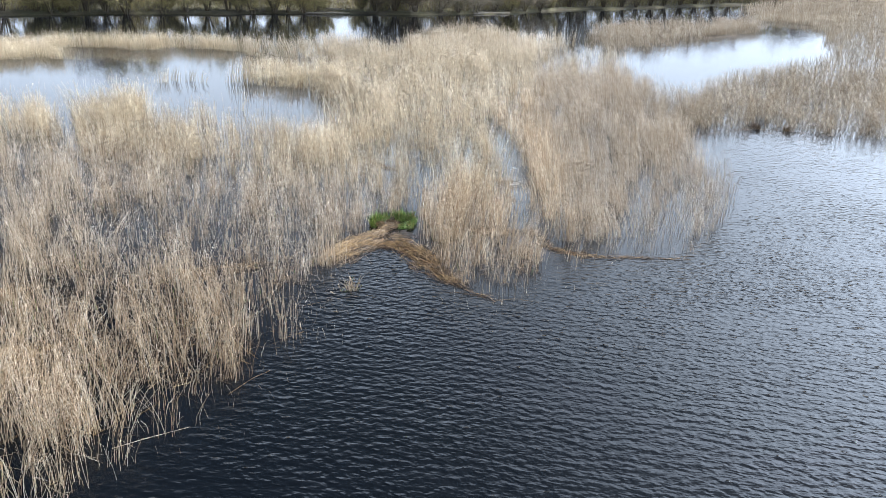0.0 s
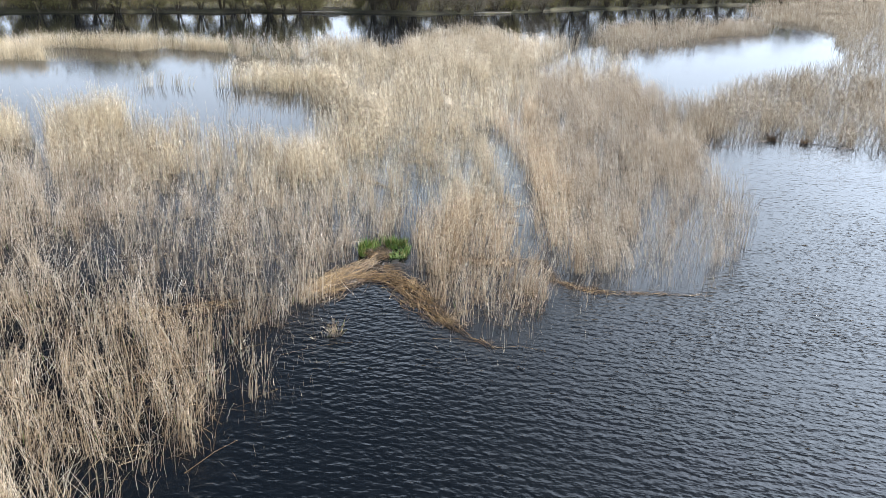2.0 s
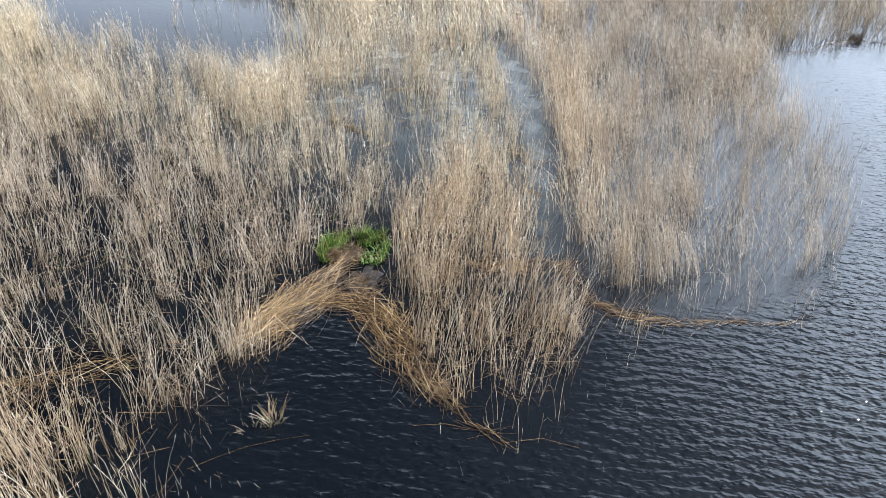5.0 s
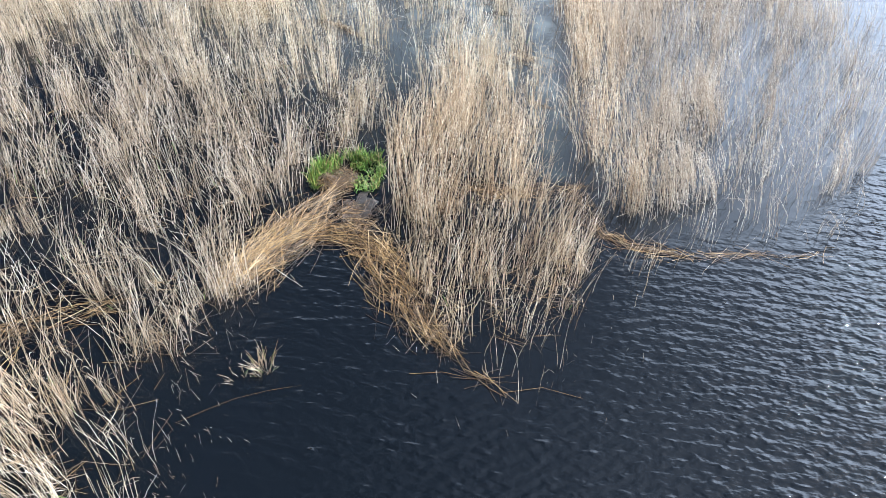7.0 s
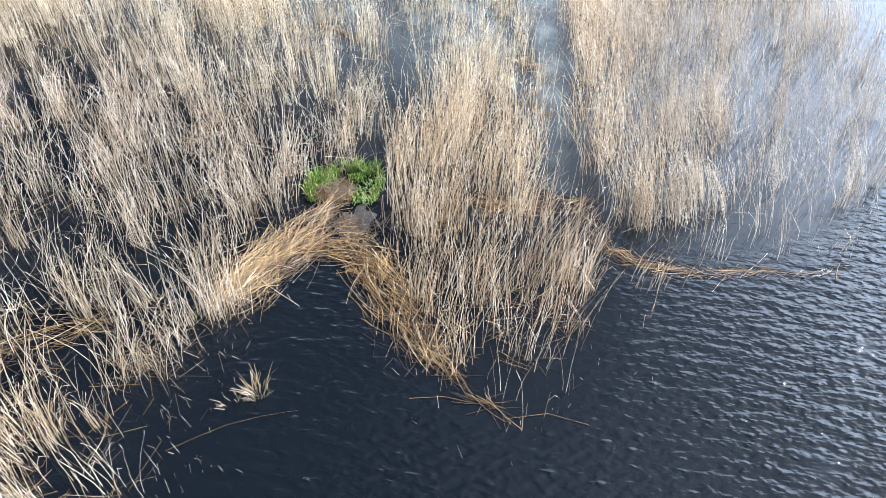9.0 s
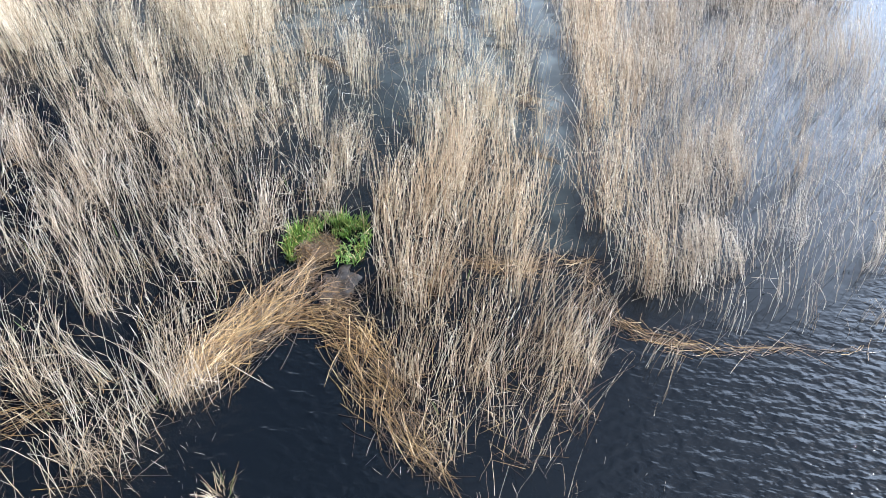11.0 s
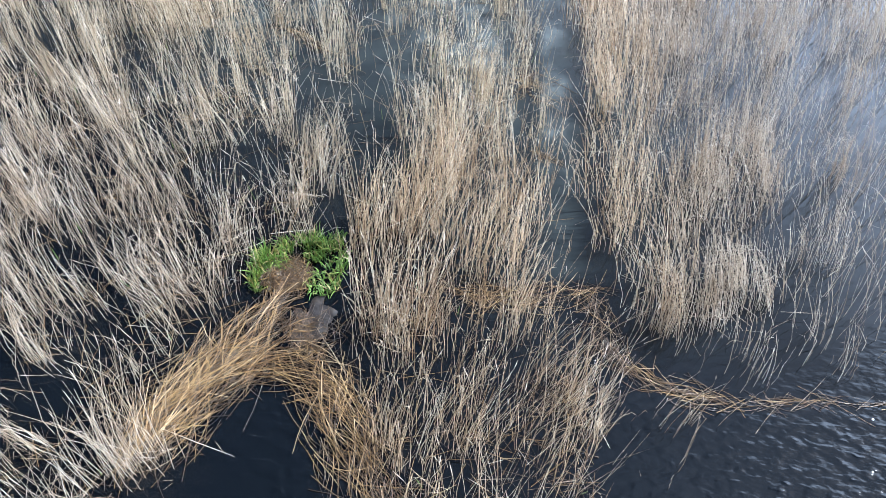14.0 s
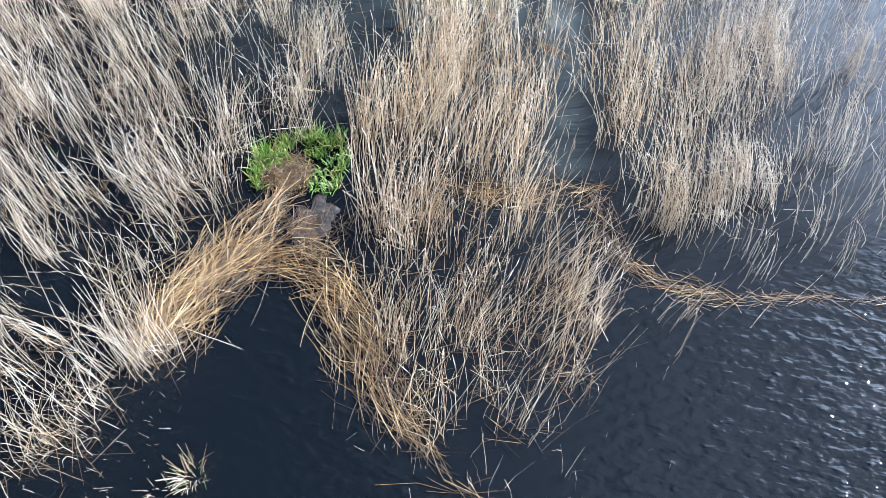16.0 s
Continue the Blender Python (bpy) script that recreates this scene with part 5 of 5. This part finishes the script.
def plant(kinds, spots):
    made = {}
    for k, x, back, size, turn in spots:
        y = shore_y(x) + back
        z = float(land_height(np.array(x), np.array(y)))
        if k not in made:
            made[k] = kinds[k]()
            made[k].matrix_basis = Matrix.LocRotScale((x, y, z), Euler((0, 0, turn)), (size, size, size))
        else:
            copy_thing(made[k], pose(x, y, z, 0, 0, math.degrees(turn))).scale = (size, size, size)


KINDS = {
    "a": lambda: tree("willow_tree", 31, 7.0, 13, 0.10, 20, 3.6, 0.11, TWIG, "many-stemmed leafless willow with olive twigs on the bank", "trees on the far bank"),
    "b": lambda: tree("willow_tree", 32, 5.6, 8, 0.10, 22, 2.6, 0.08, TWIG, "slender leafless willow leaning over the water", "trees on the far bank"),
    "c": lambda: tree("willow_tree", 33, 6.2, 7, 0.10, 24, 2.2, 0.09, TWIG, "crooked leafless willow with dark trunks on the bank", "trees on the far bank"),
    "d": lambda: tree("alder_tree", 34, 8.5, 12, 0.02, 22, 3.0, 0.10, BARK, "dense dark leafless alder on the bank", "trees on the far bank"),
    "e": lambda: tree("scrub", 35, 4.2, 9, 0.03, 26, 2.6, 0.06, TWIG_GREY, "grey tangled leafless scrub at the water's edge", "scrub on the far bank"),
    "f": lambda: tree("scrub", 36, 3.2, 9, 0.03, 30, 2.2, 0.05, TWIG, "olive-brown budding scrub at the water's edge", "scrub on the far bank"),
}
spots = []
gs = random.Random(5)
for k, x in [("c", -58), ("f", -55), ("b", -53), ("f", -51.8), ("d", -50.2), ("d", -48.3), ("a", -45.4), ("b", -41.4), ("c", -39.0), ("a", -36.6), ("c", -34.2), ("b", -32.8), ("c", -30.8), ("a", -28.4), ("c", -26.5), ("b", -24.4),
             ("f", -22.6), ("d", -14.6), ("d", -11.8), ("d", -8.8), ("e", -5.0), ("e", -2.2), ("e", 0.6), ("e", 3.4), ("f", 6.0), ("e", 8.6), ("e", 11.4), ("f", 13.2), ("d", 17.2), ("d", 20.4), ("a", 24.0), ("d", 28.0), ("b", 31.0), ("d", 34.5),
             ("d", 38.0), ("a", 42.0), ("d", 46.0), ("d", 51.0), ("d", 56.0), ("d", 62.0), ("a", 69.0), ("d", 75.0), ("d", 82.0), ("d", 90.0), ("d", 98.0)]:
    back = gs.uniform(0.3, 1.6) if k in "abcef" else gs.uniform(1.5, 3.0)
    spots.append((k, x, back, gs.uniform(0.85, 1.15), gs.uniform(0, 6.28)))
for k in range(15):                       # bushes farther back close the view
    spots.append((gs.choice("ef"), -62 + 5.2 * k + gs.uniform(-1.5, 1.5), gs.uniform(12, 17), gs.uniform(0.8, 1.1), gs.uniform(0, 6.28)))
for k in range(16):                       # a looser second row where the view ends in a thicket
    x = [-56, -52, -47, -43, -29, -25, -17, -13, -9, -4, 1, 6, 11, 15, 20, 26][k]
    spots.append(("f" if x < -20 else gs.choice("ef"), x + gs.uniform(-1, 1), gs.uniform(4, 8), gs.uniform(0.7, 1.0), gs.uniform(0, 6.28)))
plant(KINDS, spots)


def undergrowth():
    """Bramble and dead stalks behind the shore line; kept low under the open willows."""
    n = 9500
    x = rng.uniform(-66, 75, n)
    back = rng.uniform(0.2, 1, n) ** 1.5 * 16
    y = np.array([shore_y(v) for v in x]) + back
    z = land_height(x, y)
    open_part = ((x > -43) & (x < -25)) | ((x > -22) & (x < -16))
    h = rng.uniform(0.5, 1.8, n) * np.where(open_part & (back < 7), 0.25, 1.0)
    a = rng.uniform(0, 2 * np.pi, n)
    out = h * rng.uniform(0.1, 1.1, n)
    s = np.linspace(0, 1, 4)[None, :]
    lines = np.stack([x[:, None] + (np.cos(a) * out)[:, None] * s, y[:, None] + (np.sin(a) * out)[:, None] * s, z[:, None] - 0.1 + h[:, None] * np.sin(s * 2.0)], -1)
    half = n // 2
    r = np.tile([0.030, 0.027, 0.023, 0.010], (n, 1))
    ob = new("undergrowth", Pile().add(lines[:half], r[:half], 0).add(lines[half:], r[half:], 1).mesh("undergrowth", [TWIG, TWIG_GREY]))
    tagged(ob, "tangled brown undergrowth along the far bank", "undergrowth", kind="stuff")


undergrowth()


def fallen_trunk(points, r, label, name="fallen_log"):
    p = np.asarray(points, float)
    c = p.mean(0)
    ob = tagged(new(name, Pile().add((p - c)[None], np.linspace(r, r * 0.7, len(p))[None], 0, 8).mesh(name, [DEADWOOD])), label, "log")
    ob.location = c
    return ob


fallen_trunk([(-24.0, 79.8, 0.15), (-21.0, 81.0, 0.22), (-18.0, 82.0, 0.2)], 0.10, "long bleached log lying along the shore")
fallen_trunk([(0.2, 91.3, 0.15), (3.0, 93.0, 0.18), (6.0, 94.9, 0.15)], 0.10, "bleached log lying along the shore")
fallen_trunk([(57.6, 112.8, 0.1), (61.0, 114.8, 0.12), (65.1, 116.6, 0.1)], 0.12, "pale drift log before the far reeds")
fallen_trunk([(28.2, 68.4, -0.2), (28.25, 68.5, 0.7), (28.35, 68.5, 1.7)], 0.05, "weathered pale post standing in the reed island", "post")


def board_pile():
    """A few weathered boards stacked on the bank."""
    top = thing("board_pile", "small stack of pale weathered boards on the bank", "boards", at=(-20.6, 83.6, float(land_height(np.array(-20.6), np.array(83.6)))))
    g = random.Random(9)
    for k in range(5):
        bm = bmesh.new()
        bmesh.ops.create_cube(bm, size=1.0)
        bmesh.ops.scale(bm, vec=(2.3, 0.22, 0.07), verts=bm.verts)
        bmesh.ops.bevel(bm, geom=list(bm.edges), offset=0.012, segments=1, affect="EDGES")
        me = bpy.data.meshes.new("board")
        bm.to_mesh(me)
        bm.free()
        me.materials.append(DEADWOOD)
        ob = part("board", me, top)
        ob.matrix_basis = Matrix.LocRotScale((g.uniform(-0.2, 0.2), 0.26 * (k % 2), 0.05 + 0.085 * (k // 2) + 0.10), Euler((0, 0, g.uniform(-0.08, 0.08))), (1, 1, 1))


board_pile()
